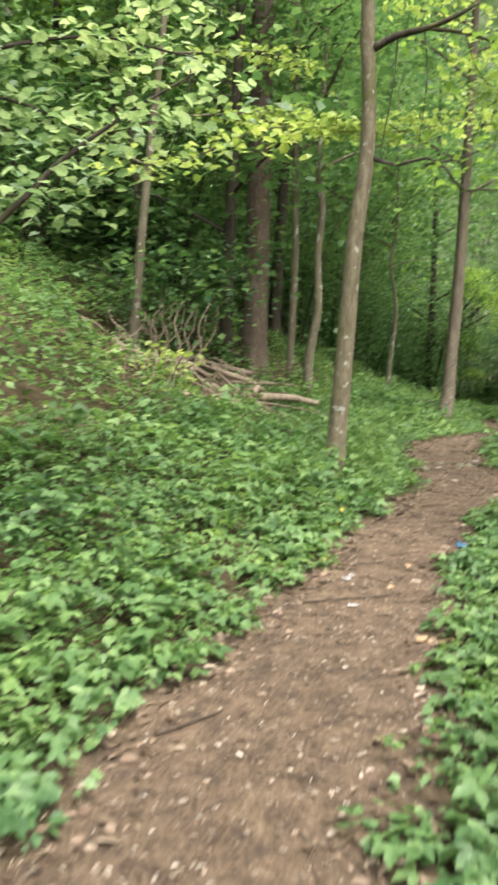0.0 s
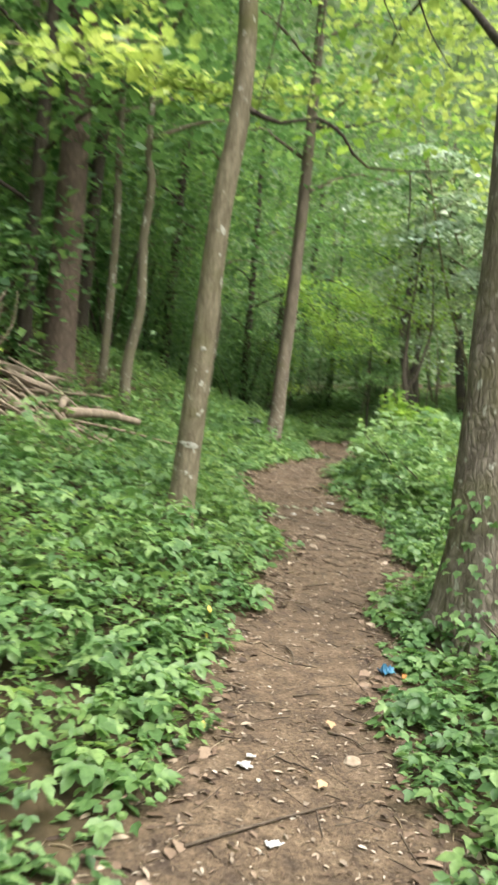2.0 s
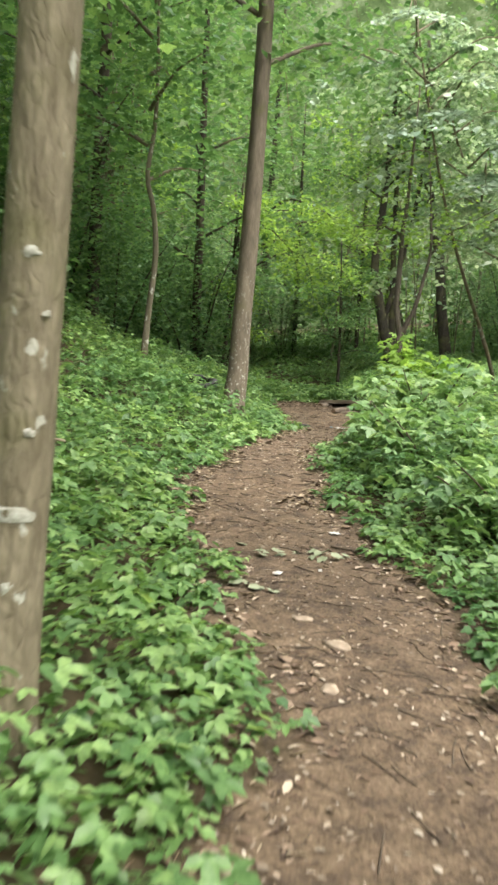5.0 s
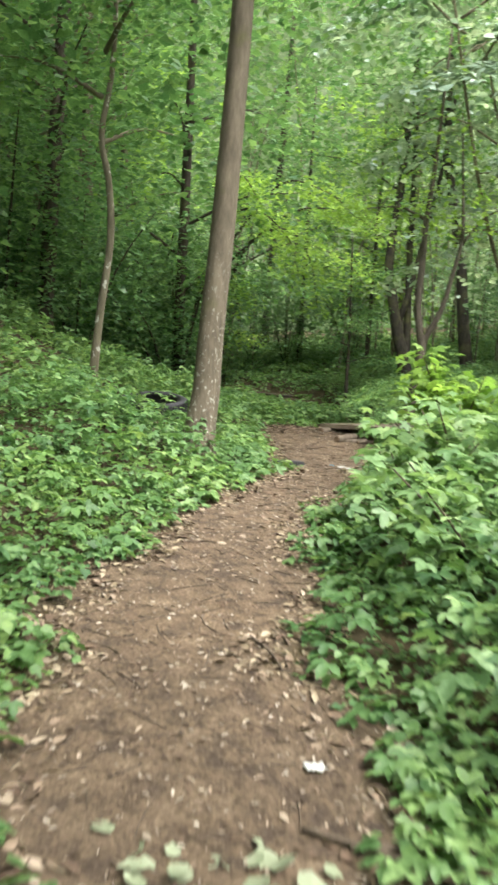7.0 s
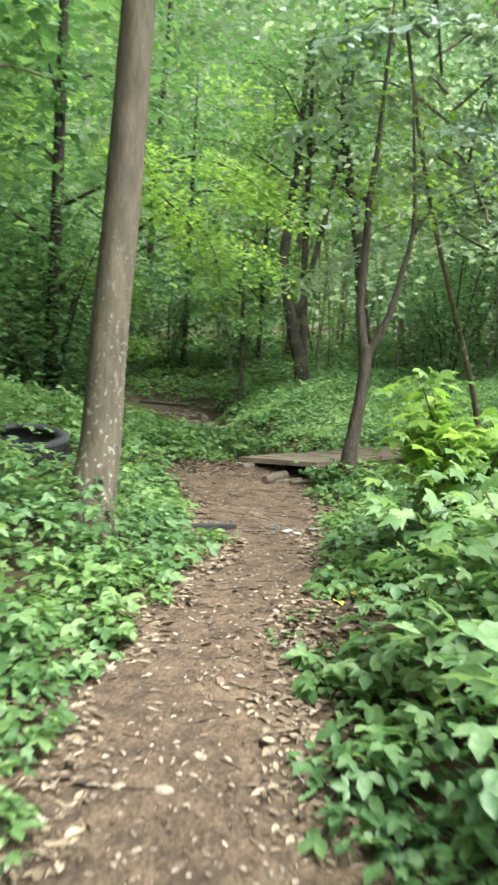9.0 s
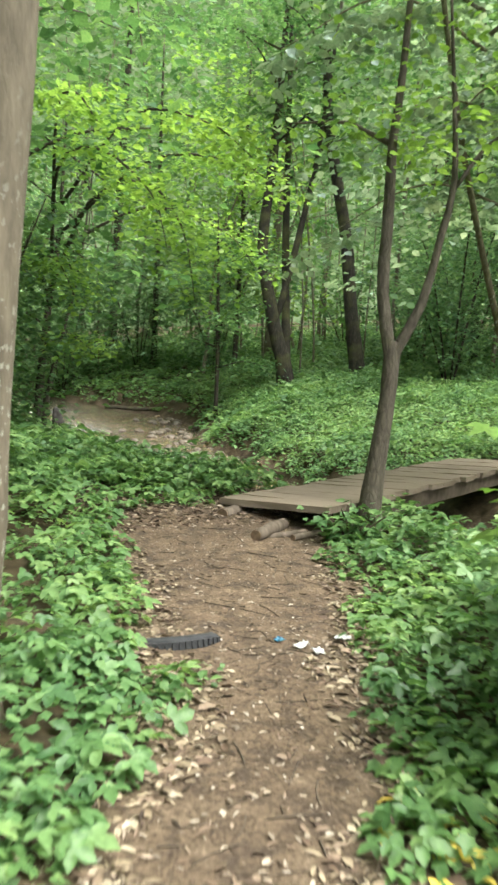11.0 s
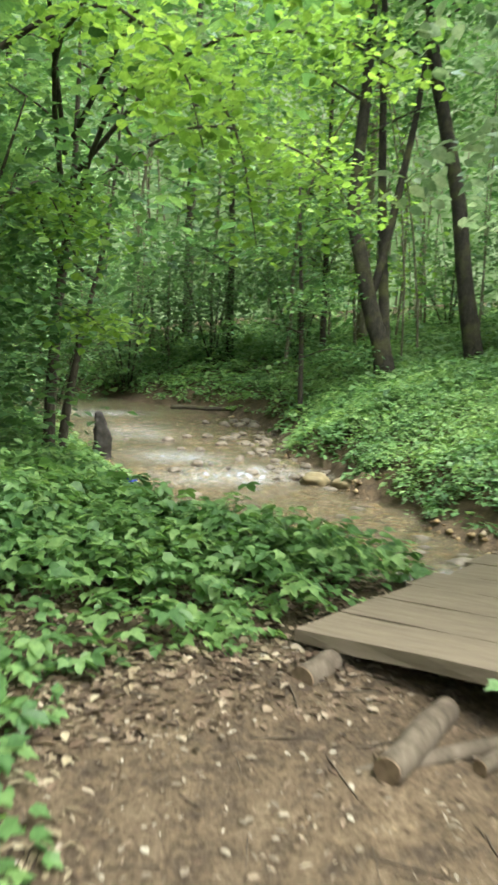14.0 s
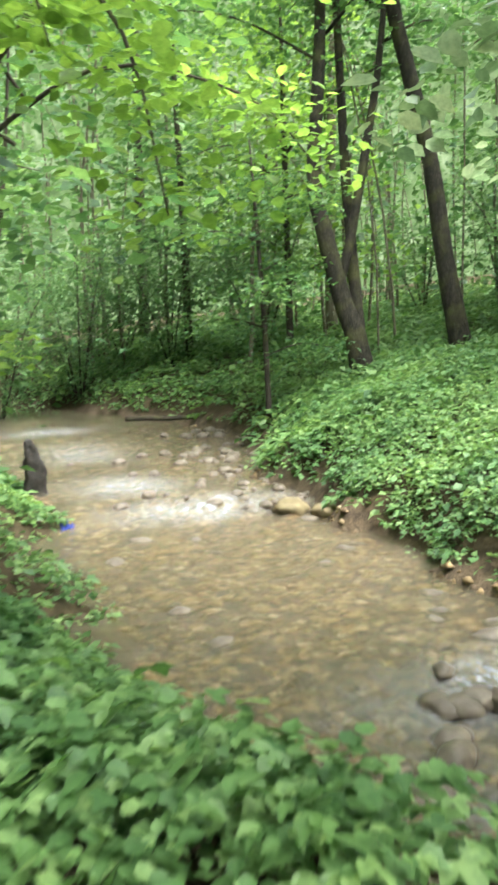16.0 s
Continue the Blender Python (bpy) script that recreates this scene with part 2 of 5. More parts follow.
def distance_glow_material():
    """Glowing sheet for sunlit foliage far beyond the near trees, seen only through gaps."""
    m = bpy.data.materials.new("far_wood_glow")
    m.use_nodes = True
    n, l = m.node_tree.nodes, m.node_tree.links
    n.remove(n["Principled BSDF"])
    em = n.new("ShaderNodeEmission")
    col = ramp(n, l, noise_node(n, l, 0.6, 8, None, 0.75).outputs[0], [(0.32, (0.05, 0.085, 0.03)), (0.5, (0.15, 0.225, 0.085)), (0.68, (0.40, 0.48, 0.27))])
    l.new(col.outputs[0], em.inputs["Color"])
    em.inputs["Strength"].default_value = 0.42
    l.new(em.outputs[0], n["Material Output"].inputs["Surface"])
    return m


DISTANCE = distance_glow_material()
SOIL, WATER = ground_material(), water_material()


# ---------------------------------------------------------------- helpers of this scene


def mesh_of(name, verts, faces, smooth=False):
    me = bpy.data.meshes.new(name)
    verts = np.asarray(verts, dtype=np.float32)
    if isinstance(faces, np.ndarray):
        k, nf = faces.shape[1], len(faces)
        me.vertices.add(len(verts))
        me.vertices.foreach_set("co", verts.ravel())
        me.loops.add(nf * k)
        me.loops.foreach_set("vertex_index", faces.ravel().astype(np.int32))
        me.polygons.add(nf)
        me.polygons.foreach_set("loop_start", np.arange(0, nf * k, k, dtype=np.int32))
        me.polygons.foreach_set("loop_total", np.full(nf, k, dtype=np.int32))
        me.update(calc_edges=True)
    else:
        me.from_pydata([tuple(v) for v in verts.tolist()], [], faces)
        me.update()
    if smooth:
        me.polygons.foreach_set("use_smooth", np.ones(len(me.polygons), dtype=bool))
    return me


def part(name, me, mat, parent=None, label=""):
    ob = new(name, me)
    if mat and not me.materials:
        me.materials.append(mat)
    if parent:
        ob.parent = parent
    return tagged(ob, label)


def from_bm(name, bm, smooth=False):
    me = bpy.data.meshes.new(name)
    bm.to_mesh(me)
    bm.free()
    if smooth:
        me.polygons.foreach_set("use_smooth", np.ones(len(me.polygons), dtype=bool))
    return me


def unit(v):
    return v / np.maximum(np.linalg.norm(v, axis=-1, keepdims=True), 1e-9)


def curve_points(pts, steps):
    """Smooth line through points (x, y, z, radius)."""
    p = np.asarray(pts, float)
    if len(p) < 3:
        u = np.linspace(0, 1, steps)[:, None]
        return p[0] * (1 - u) + p[-1] * u
    out, q = [], np.vstack([2 * p[0] - p[1], p, 2 * p[-1] - p[-2]])
    per = max(2, steps // (len(p) - 1))
    for i in range(len(p) - 1):
        a, b, c, d = q[i:i + 4]
        for u in np.linspace(0, 1, per, endpoint=False):
            out.append(0.5 * (2 * b + (c - a) * u + (2 * a - 5 * b + 4 * c - d) * u * u + (3 * b - a - 3 * c + d) * u ** 3))
    return np.vstack(out + [p[-1]])


def tube(pts, steps=14, sides=8, rough=0.0, flare=0.0, seed=0, name="tube"):
    c = curve_points(pts, steps)
    pos, rad = c[:, :3], np.abs(c[:, 3])
    tan = unit(np.gradient(pos, axis=0))
    ref = np.tile(np.array([[0.0, 1.0, 0.0]]), (len(tan), 1))
    ref[np.abs(tan[:, 1]) > 0.9] = (1, 0, 0)
    s = unit(np.cross(tan, ref))
    u = np.cross(s, tan)
    ang = np.linspace(0, 2 * np.pi, sides, endpoint=False)
    rs = np.random.RandomState(seed + 11)
    length = np.concatenate([[0], np.cumsum(np.linalg.norm(np.diff(pos, axis=0), axis=1))])
    wob = 1 + rough * rs.uniform(-1, 1, (len(pos), sides)) + rough * 1.2 * np.sin(ang * 3 + rs.uniform(0, 6))[None, :]
    if flare:
        wob = wob * (1 + flare * np.exp(-length / 0.22)[:, None] * (1 + 0.5 * np.cos(ang * 4 + rs.uniform(0, 6))[None, :]))
    r = rad[:, None] * wob
    v = pos[:, None, :] + r[..., None] * (np.cos(ang)[None, :, None] * s[:, None, :] + np.sin(ang)[None, :, None] * u[:, None, :])
    v = v.reshape(-1, 3)
    f, m = [], len(pos)
    for i in range(m - 1):
        for j in range(sides):
            k = (j + 1) % sides
            f.append((i * sides + j, i * sides + k, (i + 1) * sides + k, (i + 1) * sides + j))
    f += [tuple(range(sides - 1, -1, -1)), tuple(range((m - 1) * sides, m * sides))]
    return mesh_of(name, v, f, True)


LEAF_FINE = np.array([(0, 0, 0), (0.22, 0.30, 0.05), (0.62, 0.34, 0.05), (1, 0, -0.10), (0.62, -0.34, 0.05), (0.22, -0.30, 0.05)])
FACE_FINE = np.array([(0, 3, 2, 1), (0, 5, 4, 3)])
LEAF_LOBED = np.array([(0, 0, 0), (1, 0, -0.12), (0.60, 0.22, 0.04), (0.50, 0.43, 0.02), (0.10, 0.32, 0.05), (0.60, -0.22, 0.04), (0.50, -0.43, 0.02), (0.10, -0.32, 0.05)])
FACE_LOBED = np.array([(0, 1, 2, 3, 4), (0, 7, 6, 5, 1)])
LEAF_COARSE = np.array([(0, 0, 0), (0.5, 0.36, 0.08), (1, 0, -0.06), (0.5, -0.36, 0.08)])
FACE_COARSE = np.array([(0, 2, 1), (0, 3, 2)])


def three_leaflets():
    """A compound leaf: three toothed leaflets that meet at the stalk."""
    v, f = [(0, 0, 0)], []
    for a, k in ((0.0, 1.0), (1.2, 0.78), (-1.2, 0.78)):
        o = len(v)
        for x, y, z in ((0.30, 0.25, 0.05), (0.66, 0.27, 0.02), (1.0, 0.0, -0.16), (0.66, -0.27, 0.02), (0.30, -0.25, 0.05)):
            v.append((k * (x * math.cos(a) - y * math.sin(a)), k * (x * math.sin(a) + y * math.cos(a)), z * k))
        f += [(0, o + 2, o + 1, o), (0, o + 4, o + 3, o + 2)]
    return np.array(v), np.array(f)


def palmate():
    """A leaf with five pointed lobes, like a maple's."""
    v, f = [(0, 0, 0)], []
    tips, notch = ((-2.0, 0.5), (-0.95, 0.85), (0.0, 1.0), (0.95, 0.85), (2.0, 0.5)), (-2.6, -1.45, -0.45, 0.45, 1.45, 2.6)
    for i, a in enumerate(notch):
        r = 0.2 if i in (0, 5) else 0.5
        v.append((r * math.cos(a), r * math.sin(a), 0.04))
    for a, r in tips:
        v.append((r * math.cos(a), r * math.sin(a), -0.14 * r))
    return np.array(v), np.array([(0, i + 1, i + 7, i + 2) for i in range(5)])


LEAF_SHAPES = {True: (LEAF_FINE, FACE_FINE), False: (LEAF_COARSE, FACE_COARSE), "lobed": (LEAF_LOBED, FACE_LOBED), "three": three_leaflets(), "palm": palmate()}


def leaf_arrays(at, ahead, up, size, fine=True):
    shape, face = LEAF_SHAPES[fine]
    ahead = unit(ahead)
    side = unit(np.cross(up, ahead))
    nrm = np.cross(ahead, side)
    s = size[:, None, None]
    v = at[:, None, :] + s * (shape[None, :, 0:1] * ahead[:, None, :] + shape[None, :, 1:2] * side[:, None, :] + shape[None, :, 2:3] * nrm[:, None, :])
    f = face[None] + (np.arange(len(at)) * len(shape))[:, None, None]
    return v.reshape(-1, 3), f.reshape(-1, face.shape[1])


def leaf_mesh(name, at, ahead, up, size, fine=True):
    return mesh_of(name, *leaf_arrays(at, ahead, up, size, fine))


def random_up(n, tilt, rs):
    v = rs.normal(0, tilt, (n, 3))
    v[:, 2] = 1.0
    return unit(v)


def flat_dirs(n, droop, rs):
    a = rs.uniform(0, 2 * np.pi, n)
    return np.stack([np.cos(a), np.sin(a), rs.normal(-droop, 0.22, n)], 1)


def spray_leaves(lines, count, spread, size, rs, tilt=0.35, drop=0.15, fine=True, name="leaves", flat=0.32):
    """Leaves in flat layers along lines of points."""
    at = []
    weight = np.array([np.sum(np.linalg.norm(np.diff(np.asarray(q)[:, :3], axis=0), axis=1)) for q in lines])
    share = np.maximum(1, (count * weight / weight.sum()).astype(int))
    for q, k in zip(lines, share):
        c = curve_points(q, 24)[:, :3]
        i = rs.uniform(0.12, 1, k) * (len(c) - 1)
        lo = np.floor(i).astype(int).clip(0, len(c) - 2)
        p = c[lo] + (c[lo + 1] - c[lo]) * (i - lo)[:, None]
        off = np.clip(rs.normal(0, 1, (k, 3)), -1.8, 1.8) * np.array([spread, spread, spread * flat])
        off[:, 2] -= np.abs(off[:, 0] + off[:, 1]) * drop
        at.append(p + off)
    at = np.vstack(at)
    n = len(at)
    return leaf_mesh(name, at, flat_dirs(n, 0.25, rs), random_up(n, tilt, rs), rs.uniform(0.65, 1.25, n) * size, fine)


# ---------------------------------------------------------------- the lie of the land
PATH_Y = (-12, -2, 0, 5, 7.3, 10.4, 12.2, 13.6, 15.5, 17.3, 18.6, 19.3, 19.8, 24, 32, 45, 90)
PATH_Z = (-0.4, -0.08, 0, 0.22, 0.48, 0.68, 0.80, 0.90, 0.93, 0.95, 1.03, 1.15, 1.16, 1.05, 1.0, 1.5, 3.0)
EDGE_LY = (-12, -3, 2.4, 4, 5, 6.3, 7.8, 9, 10.1, 12.1, 13, 14, 15, 16, 17, 18.7, 19.5, 21, 40)
EDGE_LX = (-2, -1.1, -0.62, -0.15, 0.24, 0.74, 1.42, 1.87, 1.97, 2.14, 2.62, 3.1, 3.65, 4.5, 4.85, 5.15, 5.5, 5.9, 6.2)
EDGE_RY = (-12, 2.3, 4, 5.8, 6.7, 7.6, 8.4, 9.2, 11, 11.9, 12.7, 14.2, 15.6, 16.7, 18.1, 19.3, 21)
EDGE_RX = (-0.6, 0.45, 0.95, 1.5, 1.8, 2.25, 2.7, 2.95, 3.2, 3.2, 3.7, 4.05, 5.1, 5.7, 6.55, 7.05, 7.2)
BANK_LY = (-60, 0, 10, 15, 18, 20, 21.3, 22.7, 24.3, 26, 29, 33, 37, 45, 90)
BANK_LX = (40, 18.5, 13.2, 10.2, 8.6, 7.6, 7.2, 7.1, 7.2, 7.25, 7.45, 7.2, 6.6, 5.6, -8)
BANK_RY = (-60, 0, 10, 15, 18, 20, 22, 24, 27.2, 29, 31, 33, 37, 45, 90)
BANK_RX = (44, 21.5, 15.8, 12.8, 11.3, 10.4, 10.15, 10.15, 10.45, 10.5, 11.2, 11.9, 11.2, 9.5, -4)
WATER_Y = (-60, 10, 27.6, 28.6, 33, 34.5, 37, 90)
WATER_Z = (0.10, 0.34, 0.42, 0.54, 0.62, 0.78, 0.84, 1.2)


def soft(a, b, v):
    t = np.clip((v - a) / (b - a), 0, 1)
    return t * t * (3 - 2 * t)


def waves(x, y):
    return (np.sin(x * 1.7 + y * 0.6) + np.sin(y * 1.3 - x * 0.8 + 1) + 0.6 * np.sin(x * 3.7 - y * 2.9 + 2) + 0.5 * np.sin(x * 5.1 + y * 4.3)) / 3


def path_side(x, y):
    """How far a place lies outside the trodden path (negative: on it)."""
    wob = 0.07 * np.sin(y * 4.1) + 0.05 * np.sin(y * 9.3 + 1)
    out = np.maximum(np.interp(y, EDGE_LY, EDGE_LX) - wob - x, x - np.interp(y, EDGE_RY, EDGE_RX) - wob)
    return np.where(y > 19.3, np.maximum(np.minimum(out, 3.0), np.minimum((y - 19.4) * 1.3, 0.5 + (y - 19.8) * 0.55) + 0.12 * np.sin(x * 5)), out)


def water_level(y):
    return np.interp(y, WATER_Y, WATER_Z)


def stream_side(x, y):
    wob = 0.12 * np.sin(y * 2.3) + 0.06 * np.sin(y * 6.1)
    return np.maximum(np.interp(y, BANK_LY, BANK_LX) + wob - x, x - np.interp(y, BANK_RY, BANK_RX) - wob)


def land(x, y):
    x, y = np.asarray(x, float), np.asarray(y, float)
    base = np.interp(y, PATH_Y, PATH_Z)
    dl = np.maximum(np.interp(y, EDGE_LY, EDGE_LX) - x, 0)
    hill = 0.10 * np.minimum(dl, 1) + 0.30 * np.clip(dl - 1, 0, 1.5) + 0.48 * np.clip(dl - 2.5, 0, 4.5) + 0.25 * np.clip(dl - 7, 0, 60)
    near = soft(20, 24, y)
    hill = hill * (1 - 0.3 * near)
    dr = np.maximum(x - np.interp(y, EDGE_RY, EDGE_RX), 0)
    left = base + hill - 0.045 * np.minimum(dr, 5) * (1 - near)
    d = x - np.interp(y, BANK_RY, BANK_RX)
    right = water_level(y) + 0.28 + 0.32 * np.clip(d, 0, 3) + 0.12 * np.clip(d - 3, 0, 60)
    z = np.where(d > 0, right, left)
    z = z + 0.05 * waves(x, y) * soft(0.1, 1.2, path_side(x, y)) + 0.012 * waves(x * 3, y * 3)
    s = stream_side(x, y)
    bed = water_level(y) - 0.13 + 0.05 * waves(x * 2.3, y * 2.1)
    wide = 0.45 + 0.95 * soft(20.2, 21.8, y) * (d < -1.0)
    return bed + (z - bed) * soft(-0.25, wide, s)


def line(lo, hi, step):
    return np.arange(lo, hi + 1e-6, step)


gx = np.concatenate([[-400, -200, -100, -60, -40, -28], line(-20, -6, 0.7), line(-5.6, 13, 0.14), line(13.6, 26, 0.7), [32, 45, 70, 120, 220, 400]])
gy = np.concatenate([[-400, -200, -80, -40, -20, -12, -7], line(-4, 0, 0.4), line(0.2, 25, 0.14), line(25.2, 38, 0.2), line(39, 52, 1.0), [60, 75, 100, 160, 260, 400]])
GX, GY = np.meshgrid(gx, gy)
gv = np.stack([GX.ravel(), GY.ravel(), land(GX.ravel(), GY.ravel())], 1)
nx, ny = len(gx), len(gy)
ii = (np.arange(ny - 1)[:, None] * nx + np.arange(nx - 1)[None]).ravel()
ground_me = mesh_of("ground", gv, np.stack([ii, ii + 1, ii + nx + 1, ii + nx], 1), True)
mask = ground_me.attributes.new("trodden", "FLOAT", "POINT")
worn = 1 - soft(-0.06, 0.22, path_side(gv[:, 0], gv[:, 1]) + 0.06 * waves(gv[:, 0] * 4, gv[:, 1] * 4))
worn = np.maximum(worn, 1 - soft(0.0, 0.35, stream_side(gv[:, 0], gv[:, 1])))
mask.data.foreach_set("value", worn.astype(np.float32))
tagged(part("ground", ground_me, SOIL), "brown trodden woodland soil with dark leaf mould", "ground", kind="structure")

# the stream
wy = np.concatenate([line(-20, 18, 1.0), line(18.1, 40, 0.1), line(41, 60, 1.0)])
wu = np.linspace(0, 1, 41)
WY, WU = np.meshgrid(wy, wu, indexing="ij")
wl, wr = np.interp(WY, BANK_LY, BANK_LX) - 0.5, np.interp(WY, BANK_RY, BANK_RX) + 0.5
WX = wl + (wr - wl) * WU
rough_w = 0.02 + 0.035 * np.exp(-((WY - 28.2) / 0.9) ** 2) + 0.028 * np.exp(-((WY - 22.3) / 0.9) ** 2)
WZ = water_level(WY) + rough_w * (0.8 * waves(WX * 4.2, WY * 3.1) + 0.8 * waves(WX * 8 + 3, WY * 6.5))
ii = (np.arange(len(wy) - 1)[:, None] * 41 + np.arange(40)[None]).ravel()
water_me = mesh_of("stream", np.stack([WX.ravel(), WY.ravel(), WZ.ravel()], 1), np.stack([ii, ii + 1, ii + 42, ii + 41], 1), True)
broken = np.zeros(WX.shape)
for fx, fy, sx, sy, k in ((9.2, 28.1, 1.0, 0.45, 0.85), (8.7, 29.7, 0.6, 0.8, 0.75), (9.3, 22.35, 0.9, 0.45, 1.0), (8.8, 21.2, 0.8, 0.5, 1.0), (8.8, 33.0, 0.7, 0.9, 0.5), (9.8, 21.4, 0.6, 0.5, 0.8), (8.6, 35.8, 0.8, 0.6, 0.7)):
    broken = np.maximum(broken, 0.92 * k * np.exp(-((WX - fx) / sx) ** 2 - ((WY - fy) / sy) ** 2))
water_me.attributes.new("broken", "FLOAT", "POINT").data.foreach_set("value", broken.ravel().astype(np.float32))
tagged(part("stream_water", water_me, WATER), "shallow clear brown stream running over gravel", "stream", kind="structure")


# ---------------------------------------------------------------- ground plants
def cover_points(n, x0, x1, y0, y1, near_out, far_out, rs):
    x, y = rs.uniform(x0, x1, n), rs.uniform(y0, y1, n)
    p = path_side(x, y)
    keep = (p > near_out + 0.10 * waves(x * 3, y * 3)) & (p < far_out) & (stream_side(x, y) > 0.0)
    bx, by = x - 6.2, y - 19.5
    along, across = bx * 0.867 + by * 0.5, bx * 0.5 - by * 0.867
    heap = ((x + 0.8) / 1.8) ** 2 + ((y - 11.3) / 1.7) ** 2 < 1
    keep &= ~(heap & (rs.uniform(0, 1, n) < 0.86))
    keep &= ~((np.abs(x - 4.95) < 0.42) & (np.abs(y - 16.95) < 0.32))
    bare = (x > 5.0) & (x < 6.9) & (y > 19.2) & (y < 20.5)
    keep &= ~(bare & (rs.uniform(0, 1, n) < 0.42))
    keep &= ~((np.abs(x - 3.7) < 0.75) & (y > 17.1) & (y < 19.1) & (rs.uniform(0, 1, n) < 0.85))
    keep &= ~((x > 7.0 + 0.12 * np.sin(y * 3)) & (x < 9) & (y > 20.6) & (y < 22.2))
    keep &= ~((x - 7.55) ** 2 + (y - 29.7) ** 2 < 0.08)
    keep &= ~((((x - 4.7) / 0.45) ** 2 + ((y - 14.6) / 0.6) ** 2 < 1) & (rs.uniform(0, 1, n) < 0.8))
    keep &= ~((along > -0.15) & (along < 5.4) & (across > -0.06) & (across < 1.02))
    return x[keep], y[keep]


def plant_bed(name, x, y, rs, leaves, tall, size, fine, mat, label):
    """Plants whose leaves spread in a roof over bare stalks, low at the path's edge and in uneven clumps."""
    n = len(x)
    p = path_side(x, y)
    h = tall * (0.27 + 0.73 * soft(0.0, 0.95, p)) * rs.uniform(0.6, 1.1, n) * (1 + 0.3 * waves(x * 1.4, y * 1.4) + 0.3 * waves(x * 3.3 + 2, y * 2.9))
    h = h * (1 + 0.7 * soft(9, 11, y) * soft(17.5, 15.5, y) * (x > np.interp(y, EDGE_RY, EDGE_RX)) * soft(0.2, 0.8, p))
    h = h * (1 - 0.15 * soft(22.5, 24, y) * (x < 8.2) * (x > 5.6))
    h = h * (0.4 + 0.6 * soft(0.0, 1.3, stream_side(x, y)))
    z = land(x, y)
    reps = np.repeat(np.arange(n), leaves)
    m = len(reps)
    a, lift = rs.uniform(0, 2 * np.pi, m), rs.uniform(0, 1, m) ** 0.5
    r = (0.02 + 0.12 * (1.1 - lift * 0.6) * rs.uniform(0.3, 1, m)) * (size / 0.085) ** 0.6
    at = np.stack([x[reps] + r * np.cos(a), y[reps] + r * np.sin(a), z[reps] + h[reps] * (0.2 + 0.8 * lift)], 1)
    ahead = np.stack([np.cos(a), np.sin(a), rs.normal(-0.22, 0.25, m)], 1)
    me = leaf_mesh(name, at, ahead, random_up(m, 0.3, rs), rs.uniform(0.55, 1.3, m) * size, fine)
    tagged(part(name, me, mat), label, "ground plants", kind="stuff")


rs = np.random.RandomState(21)
plant_bed("low_plants", *cover_points(17000, -3.2, 9.5, 0.4, 26, 0.04, 2.4, rs), rs, 6, 0.40, 0.075, "three", LEAF_GROUND, "dense bed of fresh green three-part leaves beside the path")
plant_bed("low_plants", *cover_points(15000, -3.2, 9.5, 0.4, 26, 0.0, 2.4, rs), rs, 8, 0.34, 0.055, "lobed", LEAF_GROUND, "small toothed green leaves growing between the taller plants")
plant_bed("low_plants", *cover_points(26000, -3.4, 9.5, 0.3, 24, 0.05, 2.6, rs), rs, 8, 0.15, 0.05, False, LEAF_GROUND, "low creeping green leaves closing the ground between taller plants")
plant_bed("low_plants", *cover_points(26000, -7, 15, 0.5, 34, 2.1, 7, rs), rs, 9, 0.42, 0.092, False, LEAF_GROUND, "green woodland herbs covering the slope")
plant_bed("low_plants", *cover_points(15000, -16, 32, 0, 56, 6.0, 42, rs), rs, 6, 0.45, 0.19, False, LEAF_GROUND, "green undergrowth spreading under the trees")
x, y = rs.uniform(9.6, 18, 19000), rs.uniform(19, 36, 19000)
ok = (x > np.interp(y, BANK_RY, BANK_RX) + 0.12 + 0.55 * soft(26.5, 29.0, y) + 0.1 * np.sin(y * 2.7))
bx, by = x - 6.2, y - 19.5
ok &= ~((bx * 0.867 + by * 0.5 < 5.5) & (bx * 0.5 - by * 0.867 > -0.06))
ok &= rs.uniform(0, 1, 19000) < 1.15 - 0.085 * np.maximum(x - 11, 0) - 0.05 * np.maximum(y - 27, 0)
plant_bed("low_plants", x[ok], y[ok], rs, 10, 0.36, 0.068, False, LEAF_LIFTED, "bright green herbs hanging over the far bank")
plant_bed("low_plants", *cover_points(2200, 4.4, 6.9, 20.0, 23.5, 0.2, 4, rs), rs, 9, 0.36, 0.065, "lobed", LEAF_GROUND, "thick green leaves covering the bank above the stream")
x, y = rs.uniform(5, 26, 9000), rs.uniform(28, 46, 9000)
ok = stream_side(x, y) > 0.1
plant_bed("low_plants", x[ok], y[ok], rs, 7, 0.4, 0.14, False, LEAF_GROUND, "green herbs covering the wood floor upstream")


# ---------------------------------------------------------------- trees
def stand(x, y):
    return float(land(x, y)) - 0.08


def thing(name, label, category, group="", at=(0, 0, 0)):
    ob = new(name)
    ob.location = at
    return tagged(ob, label, category, group)


def shifted(pts, o):
    return [(p[0] - o[0], p[1] - o[1], p[2] - o[2], p[3]) for p in pts]


